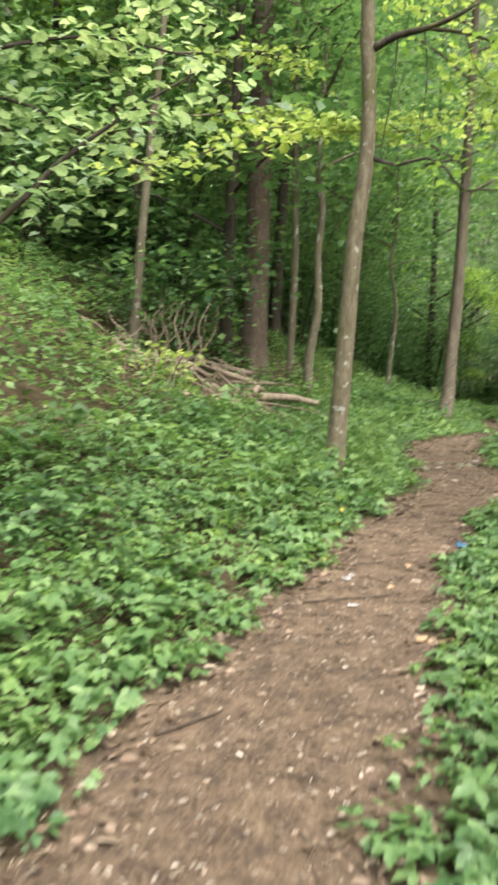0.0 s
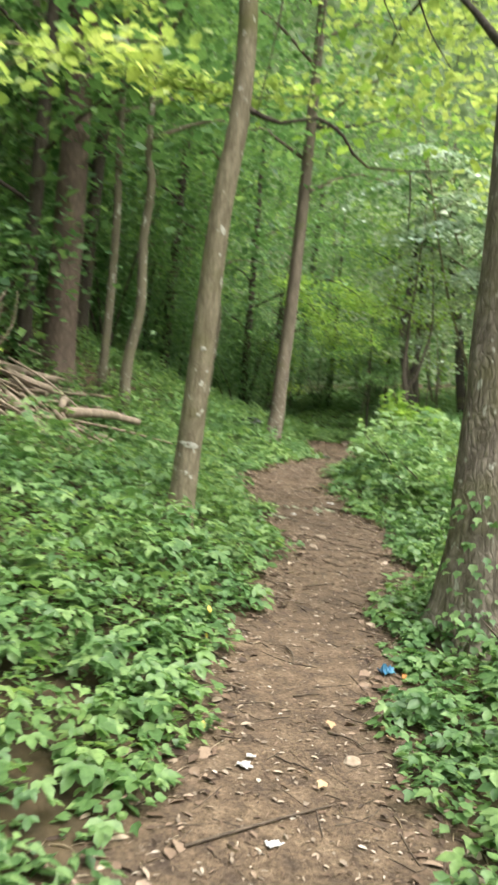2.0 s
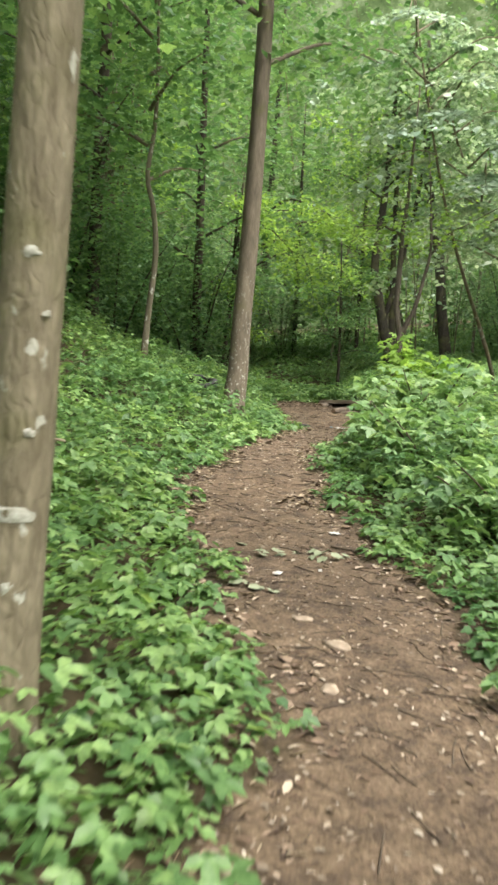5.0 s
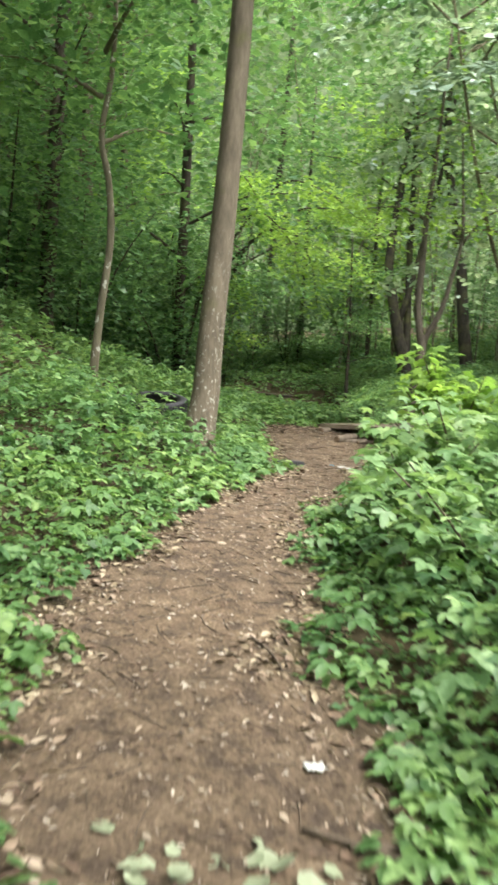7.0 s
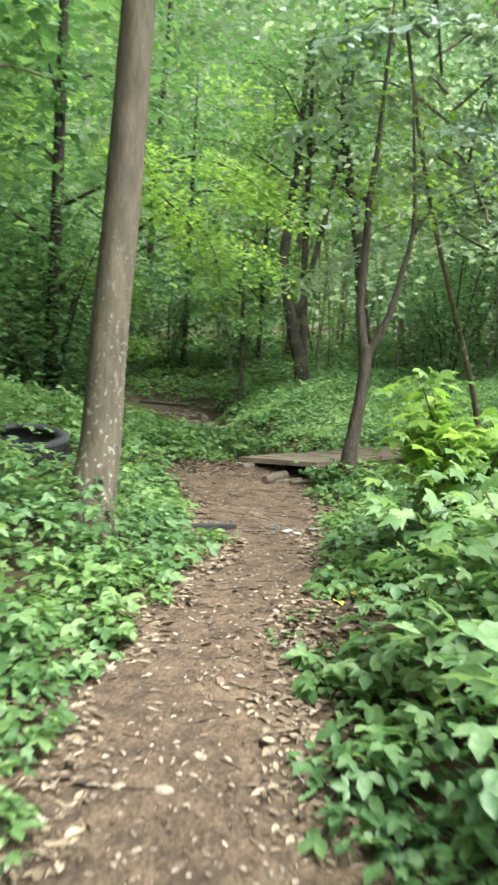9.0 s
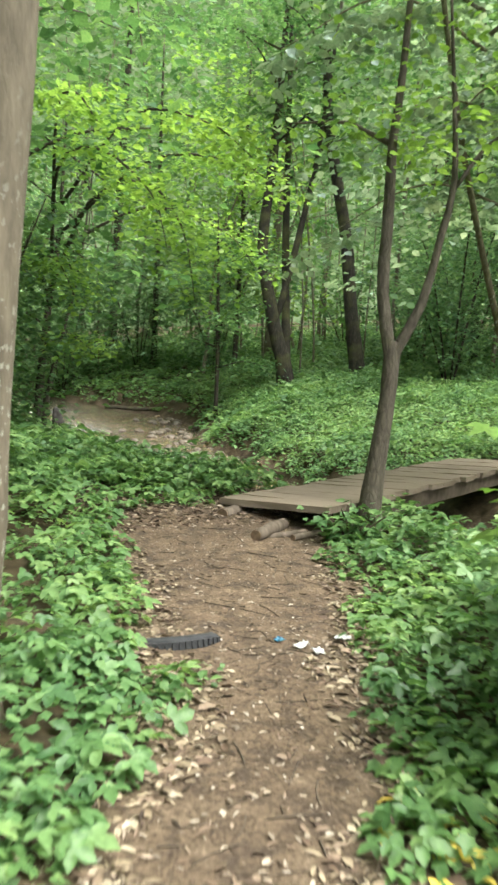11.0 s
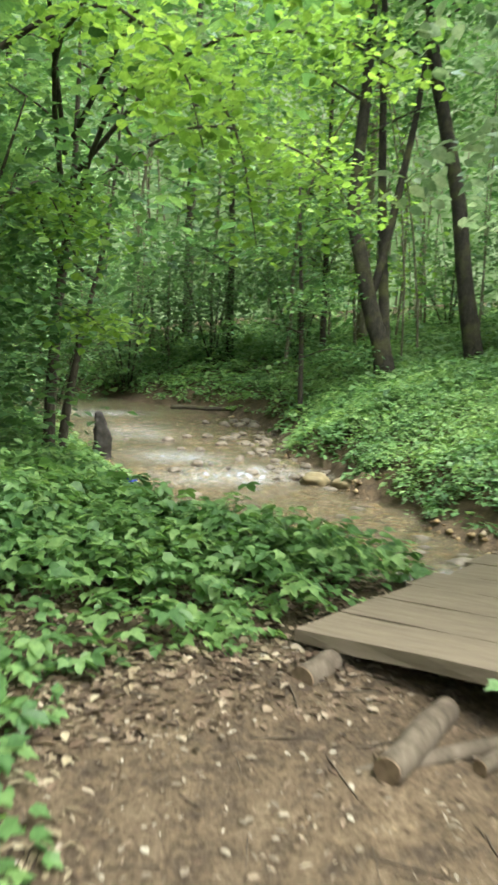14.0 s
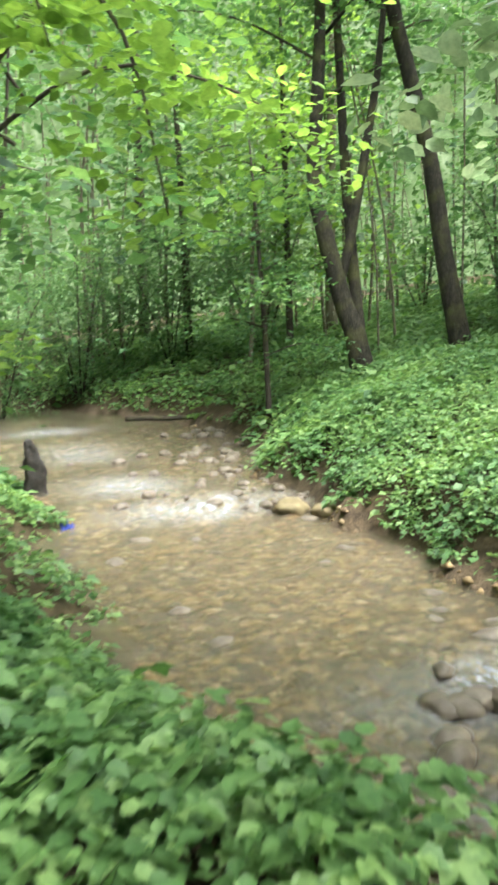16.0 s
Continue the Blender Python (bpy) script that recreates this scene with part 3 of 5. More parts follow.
def tree(label, trunk, bark, limbs=(), crown=None, leaf=LEAF_WOOD, sides=14, flare=0.5, seed=1, rough=0.03, limb_bark=None):
    """A tree from the line of its trunk (x, y, z, radius), its limbs and its crown's leaf sprays."""
    o = trunk[0][:3]
    t = thing("tree", label, "tree", at=o)
    part("trunk", tube(shifted(trunk, o), 26, sides, rough, flare, seed, "trunk"), bark, t)
    for i, q in enumerate(limbs):
        part("limb", tube(shifted(q, o), 14, 7, 0.05, 0, seed + i, "limb"), limb_bark or bark, t)
    if crown:
        lines, count, spread, size, fine = crown
        part("crown", spray_leaves([shifted([(*k[:3], 0) for k in q], o) for q in lines], count, spread, size, np.random.RandomState(seed), fine=fine, name="crown"), leaf, t)
    return t


def high_crown(x, y, z0, z1, reach, seed, count=8):
    """Limbs that leave the trunk and rise outwards."""
    rs, out = np.random.RandomState(seed), []
    for i in range(count):
        a, z = i * 2.4 + rs.uniform(0, 0.6), z0 + (z1 - z0) * i / count
        r = reach * rs.uniform(0.6, 1.1) * (1 - 0.4 * i / count)
        out.append([(x, y, z, 0.035), (x + r * 0.5 * math.cos(a), y + r * 0.5 * math.sin(a), z + r * 0.25, 0.02), (x + r * math.cos(a), y + r * math.sin(a), z + r * 0.3, 0.008)])
    return out


# smooth leaning tree by the path with two bent limbs
lim_a = [(0.99, 8.14, 4.88, 0.045), (1.23, 8.11, 5.01, 0.035), (1.55, 8.06, 5.09, 0.03), (1.78, 8.03, 5.19, 0.022), (2.0, 8.0, 5.31, 0.012)]
lim_b = [(1.53, 8.07, 5.08, 0.022), (1.89, 8.02, 5.03, 0.019), (2.18, 7.98, 4.94, 0.014), (2.7, 7.92, 4.85, 0.008)]
lim_c = [(1.05, 8.13, 3.84, 0.026), (1.3, 8.1, 3.77, 0.017), (1.58, 8.06, 3.84, 0.015), (1.78, 8.03, 3.73, 0.013), (1.98, 8.0, 3.53, 0.010), (2.6, 7.92, 3.58, 0.006)]
lim_d = [(1.58, 8.06, 3.77, 0.014), (1.95, 8.2, 3.9, 0.01), (2.4, 8.5, 4.15, 0.006)]
hang = [[(1.25, 8.11, 5.0, 0.009), (1.22, 8.1, 4.5, 0.007), (1.12, 8.1, 3.8, 0.003)], [(1.5, 8.07, 5.06, 0.008), (1.55, 8.08, 4.6, 0.006), (1.5, 8.1, 3.9, 0.003)],
        [(2.18, 7.98, 4.94, 0.008), (2.35, 7.97, 4.6, 0.006), (2.55, 7.96, 4.35, 0.003)], [(2.3, 7.95, 3.52, 0.007), (2.32, 7.95, 3.35, 0.006), (2.33, 7.95, 3.1, 0.003)],
        [(1.89, 8.02, 5.03, 0.008), (1.98, 8.0, 4.75, 0.005), (2.15, 8.0, 4.5, 0.003)]]
up = high_crown(0.95, 8.15, 6.5, 9.5, 2.6, 3)
tree1 = tree("leaning smooth grey-brown tree with pale lichen patches beside the path",
             [(0.82, 8.15, stand(0.82, 8.15), 0.10), (0.86, 8.15, 1.3, 0.092), (0.89, 8.15, 2.06, 0.088), (0.93, 8.14, 3.07, 0.082), (1.0, 8.14, 3.75, 0.076), (1.0, 8.14, 4.47, 0.07), (0.94, 8.15, 5.6, 0.066), (0.95, 8.15, 10, 0.03)],
             BARK_SMOOTH, [lim_a, lim_b, lim_c, lim_d] + hang + up, (up + [lim_b[1:], lim_d], 1500, 0.42, 0.10, False), LEAF_BRIGHT, 20, 0.35, 5, 0.03, BARK_DARK)

for k, (z, w, h, a0) in enumerate(((1.36, 0.95, 0.028, -1.75), (1.15, 0.5, 0.03, -1.9), (1.58, 0.2, 0.016, -1.4), (2.06, 0.35, 0.018, -1.7), (1.9, 0.14, 0.014, -1.1), (2.75, 0.14, 0.014, -1.3))):
    rs = np.random.RandomState(k + 300)
    cx, r = 0.86 + (z - 1.3) * 0.04 - 0.82, 0.0955 - 0.005 * (z - 1.3)
    z -= stand(0.82, 8.15)
    rim = [(cx + r * math.cos(a0 + w * math.cos(u) * q), r * math.sin(a0 + w * math.cos(u) * q), z + h * math.sin(u) * q) for u, q in zip(np.linspace(0, 2 * math.pi, 14, endpoint=False), rs.uniform(0.45, 1.2, 14))]
    mid = [(cx + (r + 0.002) * math.cos(a0 + w * 0.5 * math.cos(u)), (r + 0.002) * math.sin(a0 + w * 0.5 * math.cos(u)), z + h * 0.5 * math.sin(u)) for u in np.linspace(0, 2 * math.pi, 14, endpoint=False)]
    faces = [(j, (j + 1) % 14, 14 + (j + 1) % 14, 14 + j) for j in range(14)] + [tuple(range(14, 28))]
    part("lichen_patch", mesh_of("lichen_patch", rim + mid, faces, True), LICHEN, tree1, "pale grey lichen patch")

tree1.location.x += 0.05
tree1.location.y += 0.32

# lichened tree by the bend
up = high_crown(4.1, 16.8, 5.6, 11, 3.2, 4, 10)
tree("tall straight tree with pale lichen on its lower trunk",
     [(3.78, 16.3, stand(3.78, 16.3), 0.16), (3.80, 16.36, 1.25, 0.147), (3.86, 16.42, 1.7, 0.13), (3.89, 16.48, 2.34, 0.121), (3.95, 16.55, 3.2, 0.115), (4.02, 16.65, 5.0, 0.104), (4.06, 16.75, 7.2, 0.09), (4.1, 16.9, 12, 0.04)],
     BARK_TALL, up, (up, 4200, 0.6, 0.13, False), LEAF_WOOD, 20, 0.4, 6)

# thick rough tree at the path's right edge
up = high_crown(2.6, 7.4, 7.5, 10, 3.0, 8, 7)
r1 = [(2.6, 7.35, 3.9, 0.03), (2.7, 8.6, 4.9, 0.02), (2.9, 9.9, 5.2, 0.012), (3.1, 11.0, 5.0, 0.006)]
r2 = [(2.6, 7.35, 4.4, 0.03), (3.1, 8.8, 5.5, 0.02), (3.6, 10.0, 5.8, 0.012), (4.0, 11.0, 5.5, 0.006)]
r3 = [(2.6, 7.4, 5.0, 0.03), (2.4, 8.8, 6.2, 0.02), (2.4, 10.2, 6.7, 0.012), (2.5, 11.5, 6.5, 0.006)]
r4 = [(2.6, 7.35, 3.6, 0.03), (3.3, 8.5, 4.4, 0.02), (4.0, 9.8, 4.6, 0.012), (4.5, 10.9, 4.2, 0.006)]
tree3 = tree("thick old tree with rough plated bark and moss at its foot",
     [(2.69, 7.28, stand(2.69, 7.28) - 0.05, 0.28), (2.69, 7.28, 0.85, 0.215), (2.69, 7.29, 1.5, 0.18), (2.69, 7.31, 2.4, 0.16), (2.68, 7.33, 3.5, 0.14), (2.66, 7.4, 6, 0.12), (2.6, 7.5, 11, 0.05)],
     BARK_ROUGH, up + [r1, r2, r3, r4], ([r1[1:], r2[1:], r3[1:], r4[1:]], 1700, 0.36, 0.10, True), LEAF_PALE, 24, 0.35, 9, 0.05, BARK_DARK)

rs = np.random.RandomState(310)
n = 130
ang, hz = rs.uniform(2.4, 4.9, n), rs.uniform(0, 1, n) ** 1.6 * 0.95 + 0.12
rad = np.interp(hz, (0, 0.4, 1.1), (0.38, 0.24, 0.205)) + 0.02
at = np.stack([rad * np.cos(ang), rad * np.sin(ang), hz], 1)
ahead = np.stack([np.cos(ang) * 0.6, np.sin(ang) * 0.6, rs.normal(-0.5, 0.3, n)], 1)
out = np.stack([np.cos(ang), np.sin(ang), np.full(n, 0.5)], 1)
part("ivy", leaf_mesh("ivy", at, ahead, out, rs.uniform(0.04, 0.075, n), "lobed"), LEAF_GROUND, tree3, "green ivy leaves climbing the foot")
tree3.location = (2.41, 6.80, stand(2.41, 6.80) - 0.05)

# trees on the slope
up = high_crown(-0.1, 14.2, 8, 15, 3.4, 11, 9)
tree("tall brown furrowed trunk on the slope",
     [(0.0, 14.15, stand(0, 14.15), 0.27), (0.02, 14.15, 2.4, 0.235), (0.03, 14.15, 3.4, 0.21), (0.0, 14.16, 6, 0.185), (-0.06, 14.17, 9, 0.17), (-0.1, 14.2, 16, 0.07)],
     BARK_BROWN, up, (up, 3500, 0.6, 0.14, False), LEAF_WOOD, 20, 0.3, 12)
up = high_crown(1.0, 13.95, 5.2, 9, 2.0, 14, 7)
tree("thin crooked grey tree under the taller ones",
     [(0.98, 13.94, stand(0.98, 13.94), 0.08), (0.95, 13.95, 2.1, 0.078), (1.06, 13.93, 2.9, 0.069), (1.02, 13.94, 3.8, 0.064), (1.06, 13.94, 4.6, 0.058), (0.97, 13.95, 5.4, 0.05), (1.05, 13.95, 9, 0.02)],
     BARK_GREY, up, (up, 1400, 0.5, 0.12, False), LEAF_WOOD, 10, 0.3, 15)
up = high_crown(0.5, 14.2, 5.5, 10, 2.0, 17, 6)
tree("slender upright tree on the slope",
     [(0.64, 14.2, stand(0.64, 14.2), 0.065), (0.67, 14.2, 2.9, 0.06), (0.66, 14.2, 4.1, 0.057), (0.61, 14.2, 5.2, 0.05), (0.45, 14.2, 10, 0.02)],
     BARK_GREY, up, (up, 1200, 0.5, 0.12, False), LEAF_WOOD, 10, 0.3, 18)
up = high_crown(-0.9, 20.4, 9, 15, 3.2, 19, 8)
tree("grey trunk further up the slope",
     [(-0.68, 20.35, stand(-0.68, 20.35), 0.23), (-0.73, 20.36, 4.6, 0.21), (-0.77, 20.37, 6.8, 0.2), (-0.95, 20.4, 16, 0.08)],
     BARK_GREY, up, (up, 2500, 0.6, 0.15, False), LEAF_WOOD, 14, 0.3, 20)
up = high_crown(-2.7, 15.6, 6.5, 12, 3.0, 22, 8)
tree("pale slender trunk behind the brushwood",
     [(-2.05, 15.5, stand(-2.05, 15.5), 0.10), (-2.1, 15.5, 4, 0.088), (-2.23, 15.52, 5.4, 0.084), (-2.39, 15.55, 6.7, 0.078), (-2.8, 15.6, 12, 0.03)],
     BARK_SMOOTH, up, (up, 2200, 0.55, 0.13, False), LEAF_WOOD, 12, 0.3, 23)

up = high_crown(3.0, 18.9, 4.4, 8, 1.8, 44, 7)
tree("thin crooked mossy tree standing above the tyre",
     [(3.02, 18.7, stand(3.02, 18.7), 0.055), (3.08, 18.72, 2.4, 0.048), (3.16, 18.76, 3.3, 0.044), (3.1, 18.8, 4.0, 0.04), (3.0, 18.85, 4.5, 0.036), (3.1, 18.9, 5.6, 0.03), (3.0, 18.9, 8.5, 0.012)],
     BARK_GREY, up, (up, 1500, 0.45, 0.10, False), LEAF_WOOD, 10, 0.4, 45, 0.05)

# forked tree by the bridge
f_l = [(7.28, 18.77, 2.22, 0.05), (7.285, 18.785, 2.42, 0.054), (7.24, 18.87, 2.88, 0.052), (7.27, 18.91, 3.35, 0.048), (7.29, 18.94, 3.75, 0.043), (7.30, 18.96, 4.05, 0.038), (7.36, 18.97, 4.6, 0.03), (7.45, 19.0, 6.5, 0.012)]
f_a = [(7.29, 18.97, 4.03, 0.028), (7.16, 19.09, 4.12, 0.02), (6.99, 19.18, 4.19, 0.014), (6.6, 19.35, 4.15, 0.007)]
f_r = [(7.28, 18.765, 2.24, 0.045), (7.32, 18.765, 2.44, 0.046), (7.49, 18.7, 2.82, 0.036), (7.61, 18.68, 3.34, 0.03), (7.69, 18.67, 3.75, 0.025), (7.68, 18.72, 4.31, 0.018), (7.6, 18.8, 5.4, 0.008)]
f_b = [(7.69, 18.67, 3.7, 0.018), (7.92, 18.58, 4.05, 0.013), (8.19, 18.46, 4.22, 0.01), (8.8, 18.3, 4.6, 0.005)]
tree("small forked tree growing beside the plank bridge",
     [(7.14, 18.72, stand(7.14, 18.72), 0.088), (7.16, 18.73, 1.3, 0.078), (7.22, 18.75, 1.7, 0.068), (7.27, 18.76, 2.05, 0.062), (7.295, 18.775, 2.38, 0.062), (7.30, 18.78, 2.52, 0.04)],
     BARK_FORK, [f_l, f_a, f_r, f_b], ([f_a[1:], f_b[1:], f_l[4:], f_r[4:]], 700, 0.35, 0.085, True), LEAF_BRIGHT, 14, 0.4, 25)

# leaning twin trees on the far bank
t_r = [(13.66, 32.68, 3.4, 0.08), (13.9, 32.62, 4.3, 0.09), (14.43, 32.66, 6.6, 0.075), (14.73, 32.71, 8.2, 0.06), (15.2, 32.8, 12, 0.04)]
t_m = [(14.0, 32.5, 2.3, 0.13), (14.2, 33.1, 4.2, 0.115), (14.2, 33.3, 6, 0.10), (14.15, 33.6, 12, 0.05)]
up = high_crown(13.8, 33.2, 7, 12, 3.4, 27, 9)
tree("dark leaning tree with several stems on the far bank",
     [(13.97, 32.3, stand(13.97, 32.3), 0.24), (13.85, 32.42, 2.5, 0.20), (13.71, 32.58, 3.1, 0.18), (13.48, 32.87, 4.5, 0.155), (13.4, 33.04, 5.5, 0.14), (13.67, 33.2, 7.9, 0.11), (13.9, 33.3, 12, 0.06)],
     BARK_WET, [t_r, t_m] + up, (up, 3000, 0.6, 0.16, False), LEAF_WOOD, 14, 0.3, 28)
up = high_crown(14.9, 32.9, 8, 13, 3.4, 30, 9)
tree("dark bent tree with ivy at its foot",
     [(15.62, 31.5, stand(15.62, 31.5), 0.22), (15.42, 31.82, 3.9, 0.175), (15.33, 32.08, 5.6, 0.158), (15.1, 32.41, 7.3, 0.145), (14.9, 32.7, 9, 0.13), (14.8, 33, 13, 0.05)],
     BARK_WET, up, (up, 3000, 0.6, 0.16, False), LEAF_WOOD, 14, 0.3, 31)
sp = [[(12.05, 32.5, 2.2 + 0.5 * k, 0.02), (12.05 + 0.7 * math.cos(k * 2.3), 32.5 + 0.7 * math.sin(k * 2.3), 2.4 + 0.5 * k, 0.012), (12.05 + 1.4 * math.cos(k * 2.3), 32.5 + 1.4 * math.sin(k * 2.3), 2.3 + 0.5 * k, 0.005)] for k in range(7)]
tree("young dark bushy sapling at the stream's edge", [(12.04, 32.4, stand(12.04, 32.4), 0.055), (12.07, 32.56, 2.95, 0.05), (12.0, 32.77, 6, 0.02)], BARK_DARK, sp, (sp, 2600, 0.38, 0.12, False), LEAF_WOOD, 8, 0.2, 33)

# hazel on the left bank, its limbs hanging over the water
h1 = [(6.3, 25.7, 3.2, 0.03), (6.5, 24.6, 4.3, 0.024), (6.8, 23.3, 4.4, 0.018), (7.0, 22.5, 3.8, 0.01), (7.08, 22.2, 2.95, 0.004)]
h2 = [(6.3, 25.7, 3.6, 0.03), (6.0, 24.3, 4.6, 0.022), (6.1, 22.9, 4.6, 0.016), (6.4, 21.9, 4.0, 0.009), (6.5, 21.6, 3.4, 0.004)]
h3 = [(6.4, 25.8, 4.0, 0.03), (7.2, 24.4, 4.9, 0.02), (7.9, 23.2, 4.8, 0.013), (8.3, 22.4, 4.3, 0.006)]
h4 = [(6.3, 25.7, 4.2, 0.03), (5.9, 24.0, 5.2, 0.02), (5.7, 22.4, 5.0, 0.013), (5.75, 21.6, 4.5, 0.006)]
h5 = [(6.25, 25.65, 2.4, 0.015), (6.3, 24.6, 2.55, 0.01), (6.32, 23.6, 2.38, 0.005)]
h6 = [(6.4, 25.8, 4.4, 0.03), (6.8, 23.9, 5.3, 0.02), (7.1, 22.2, 4.9, 0.01), (7.3, 21.4, 4.4, 0.005)]
h7 = [(6.4, 25.8, 3.8, 0.024), (7.4, 24.9, 4.4, 0.016), (8.3, 24.2, 4.1, 0.010), (8.7, 23.8, 3.5, 0.005)]
h8 = [(6.3, 25.7, 3.0, 0.022), (5.9, 24.7, 3.5, 0.015), (5.9, 23.7, 3.4, 0.009), (6.0, 23.1, 2.9, 0.004)]
tree("slender hazel with fresh yellow-green leaves hanging over the stream",
     [(6.12, 25.55, stand(6.12, 25.55), 0.07), (6.16, 25.6, 1.7, 0.06), (6.22, 25.66, 2.4, 0.054), (6.31, 25.73, 3.2, 0.045), (6.41, 25.79, 4.0, 0.034), (6.5, 25.9, 6, 0.012)],
     BARK_DARK, [h1, h2, h3, h4, h5, h6, h7, h8], ([h1[1:], h2[1:], h3[1:], h4[1:], h6[1:], h7[1:], h8[1:], h5[1:]], 3800, 0.25, 0.088, True), LEAF_BRIGHT, 10, 0.3, 35)
up = [[(6.55 + 0.1 * k, 26.4, 2.2 + 0.4 * k, 0.02), (6.1 + 0.5 * math.cos(k * 2), 26.2 + 0.8 * math.sin(k * 2), 2.6 + 0.45 * k, 0.01), (5.9 + 1.3 * math.cos(k * 2), 26.1 + 1.3 * math.sin(k * 2), 2.5 + 0.45 * k, 0.005)] for k in range(8)]
tree("bushy young tree leaning over the stream bank", [(6.35, 26.35, stand(6.35, 26.35), 0.06), (6.45, 26.37, 1.6, 0.05), (6.66, 26.39, 2.6, 0.032), (6.91, 26.44, 3.7, 0.022), (7.1, 26.5, 5.4, 0.01)], BARK_DARK, up, (up, 1500, 0.34, 0.10, False), LEAF_WOOD, 8, 0.3, 37)

# near leafy branch at the start of the walk
n1 = [(-2.9, 4.4, 1.6, 0.035), (-1.95, 4.5, 1.95, 0.026), (-1.37, 4.56, 2.31, 0.02), (-1.08, 4.57, 2.62, 0.015), (-0.67, 4.59, 2.94, 0.010), (-0.3, 4.65, 3.2, 0.005)]
n2 = [(-2.8, 4.8, 2.6, 0.03), (-1.9, 5.1, 3.3, 0.018), (-1.1, 5.2, 3.55, 0.01), (-0.4, 5.2, 3.45, 0.005)]
n3 = [(-2.8, 4.8, 2.9, 0.03), (-1.7, 5.2, 3.9, 0.018), (-0.9, 5.3, 4.0, 0.01), (-0.3, 5.3, 3.8, 0.005)]
n4 = [(-1.9, 5.1, 3.2, 0.015), (-1.4, 5.1, 3.1, 0.01), (-1.0, 5.1, 2.95, 0.006), (-0.6, 5.1, 3.05, 0.004)]
n5 = [(-1.9, 4.9, 2.7, 0.014), (-1.5, 5.0, 2.55, 0.009), (-1.1, 5.05, 2.6, 0.005)]
tree("young tree reaching leafy branches out over the slope", [(-3.0, 4.5, stand(-3.0, 4.5), 0.075), (-2.95, 4.5, 1.5, 0.065), (-2.8, 4.8, 3, 0.05), (-2.6, 5.0, 6, 0.02)], BARK_SMOOTH,
     [n1, n2, n3, n4, n5, [(-0.40, 4.85, 3.35, 0.006), (-0.43, 4.85, 3.05, 0.005), (-0.52, 4.85, 2.76, 0.003)]], ([n1[2:], n2[1:], n3[1:], n4, n5], 900, 0.22, 0.085, "lobed"), LEAF_MILK, 10, 0.3, 39, 0.03, BARK_DARK)

# pale hanging sprays over the path's left side
s1 = [(-1.2, 12.0, 5.3, 0.02), (0.3, 11.8, 5.35, 0.012), (1.0, 11.6, 5.15, 0.008), (2.1, 11.3, 5.2, 0.004)]
s2 = [(-1.3, 12.1, 6.2, 0.02), (0.0, 12.15, 6.3, 0.012), (0.7, 12.2, 6.1, 0.006)]
s3 = [(-1.6, 8.6, 3.9, 0.016), (-0.9, 8.0, 3.55, 0.01), (-0.1, 7.9, 3.85, 0.006), (0.35, 7.9, 3.95, 0.004)]
s4 = [(0.9, 11.7, 5.1, 0.009), (1.9, 11.4, 5.05, 0.006), (2.9, 11.0, 5.15, 0.004), (3.5, 10.8, 5.0, 0.003)]
tree("slender beech holding flat pale sprays of leaves", [(-1.7, 12.2, stand(-1.7, 12.2), 0.07), (-1.6, 12.1, 4, 0.06), (-1.4, 12.1, 7, 0.04), (-1.3, 12.1, 10, 0.015)], BARK_GREY,
     [s1, s2, s3, s4], ([s1, s1, s2, s3, s4], 1150, 0.2, 0.11, True), LEAF_PALE, 8, 0.3, 41)
# ---------------------------------------------------------------- shrubs
def shrub(label, x, y, tall, wide, count, size, leaf, seed, fine="lobed", stems=7, bare=0):
    rs = np.random.RandomState(seed)
    o = (x, y, stand(x, y))
    t = thing("shrub", label, "shrub", at=o)
    lines = []
    for i in range(stems):
        a, r, h = i * 2.4 + rs.uniform(0, 0.5), wide * rs.uniform(0.4, 1.0), tall * rs.uniform(0.6, 1.0)
        q = [(0.04 * math.cos(a), 0.04 * math.sin(a), 0, 0.014), (0.4 * r * math.cos(a), 0.4 * r * math.sin(a), h * 0.6, 0.01), (r * math.cos(a), r * math.sin(a), h, 0.004)]
        part("stem", tube(q, 8, 5, 0.05, 0, seed + i, "stem"), TWIG, t)
        lines.append(q[bare:])
    part("foliage", spray_leaves(lines, count, wide * 0.26, size, rs, 0.4, 0.1, fine, "foliage"), leaf, t)
    return t


shrub("bright leafy young maple overhanging the path edge", 5.85, 15.3, 1.45, 0.58, 380, 0.115, LEAF_BRIGHT, 51, "palm", 7, 1)
# young light green leaves, colour lifted in place of light on their dark sides
shrub("broad-leaved young shrub beside the path", 5.05, 13.7, 1.15, 0.7, 460, 0.10, LEAF_LIFTED, 52, "palm", 7, 1)
shrub("broad-leaved young shrub beside the path", 4.4, 12.3, 0.95, 0.7, 520, 0.105, LEAF_LIFTED, 53, "three")
shrub("broad-leaved young shrub beside the path", 6.6, 16.1, 0.95, 0.5, 400, 0.09, LEAF_LIFTED, 54, "three", 7, 1)
shrub("fresh leafy shrub rising above the bend", 4.6, 13.45, 0.95, 0.5, 300, 0.085, LEAF_LIFTED, 67, "three", 7, 1)
shrub("low leafy shrub beside the path", 4.2, 10.8, 0.75, 0.75, 520, 0.10, LEAF_LIFTED, 55, "three")
shrub("low leafy shrub at the old tree's foot", 2.4, 6.15, 0.42, 0.35, 170, 0.085, LEAF_GROUND, 56)
shrub("low leafy plant at the corner of the bridge", 6.86, 18.50, 0.42, 0.36, 300, 0.075, LEAF_GROUND, 66)
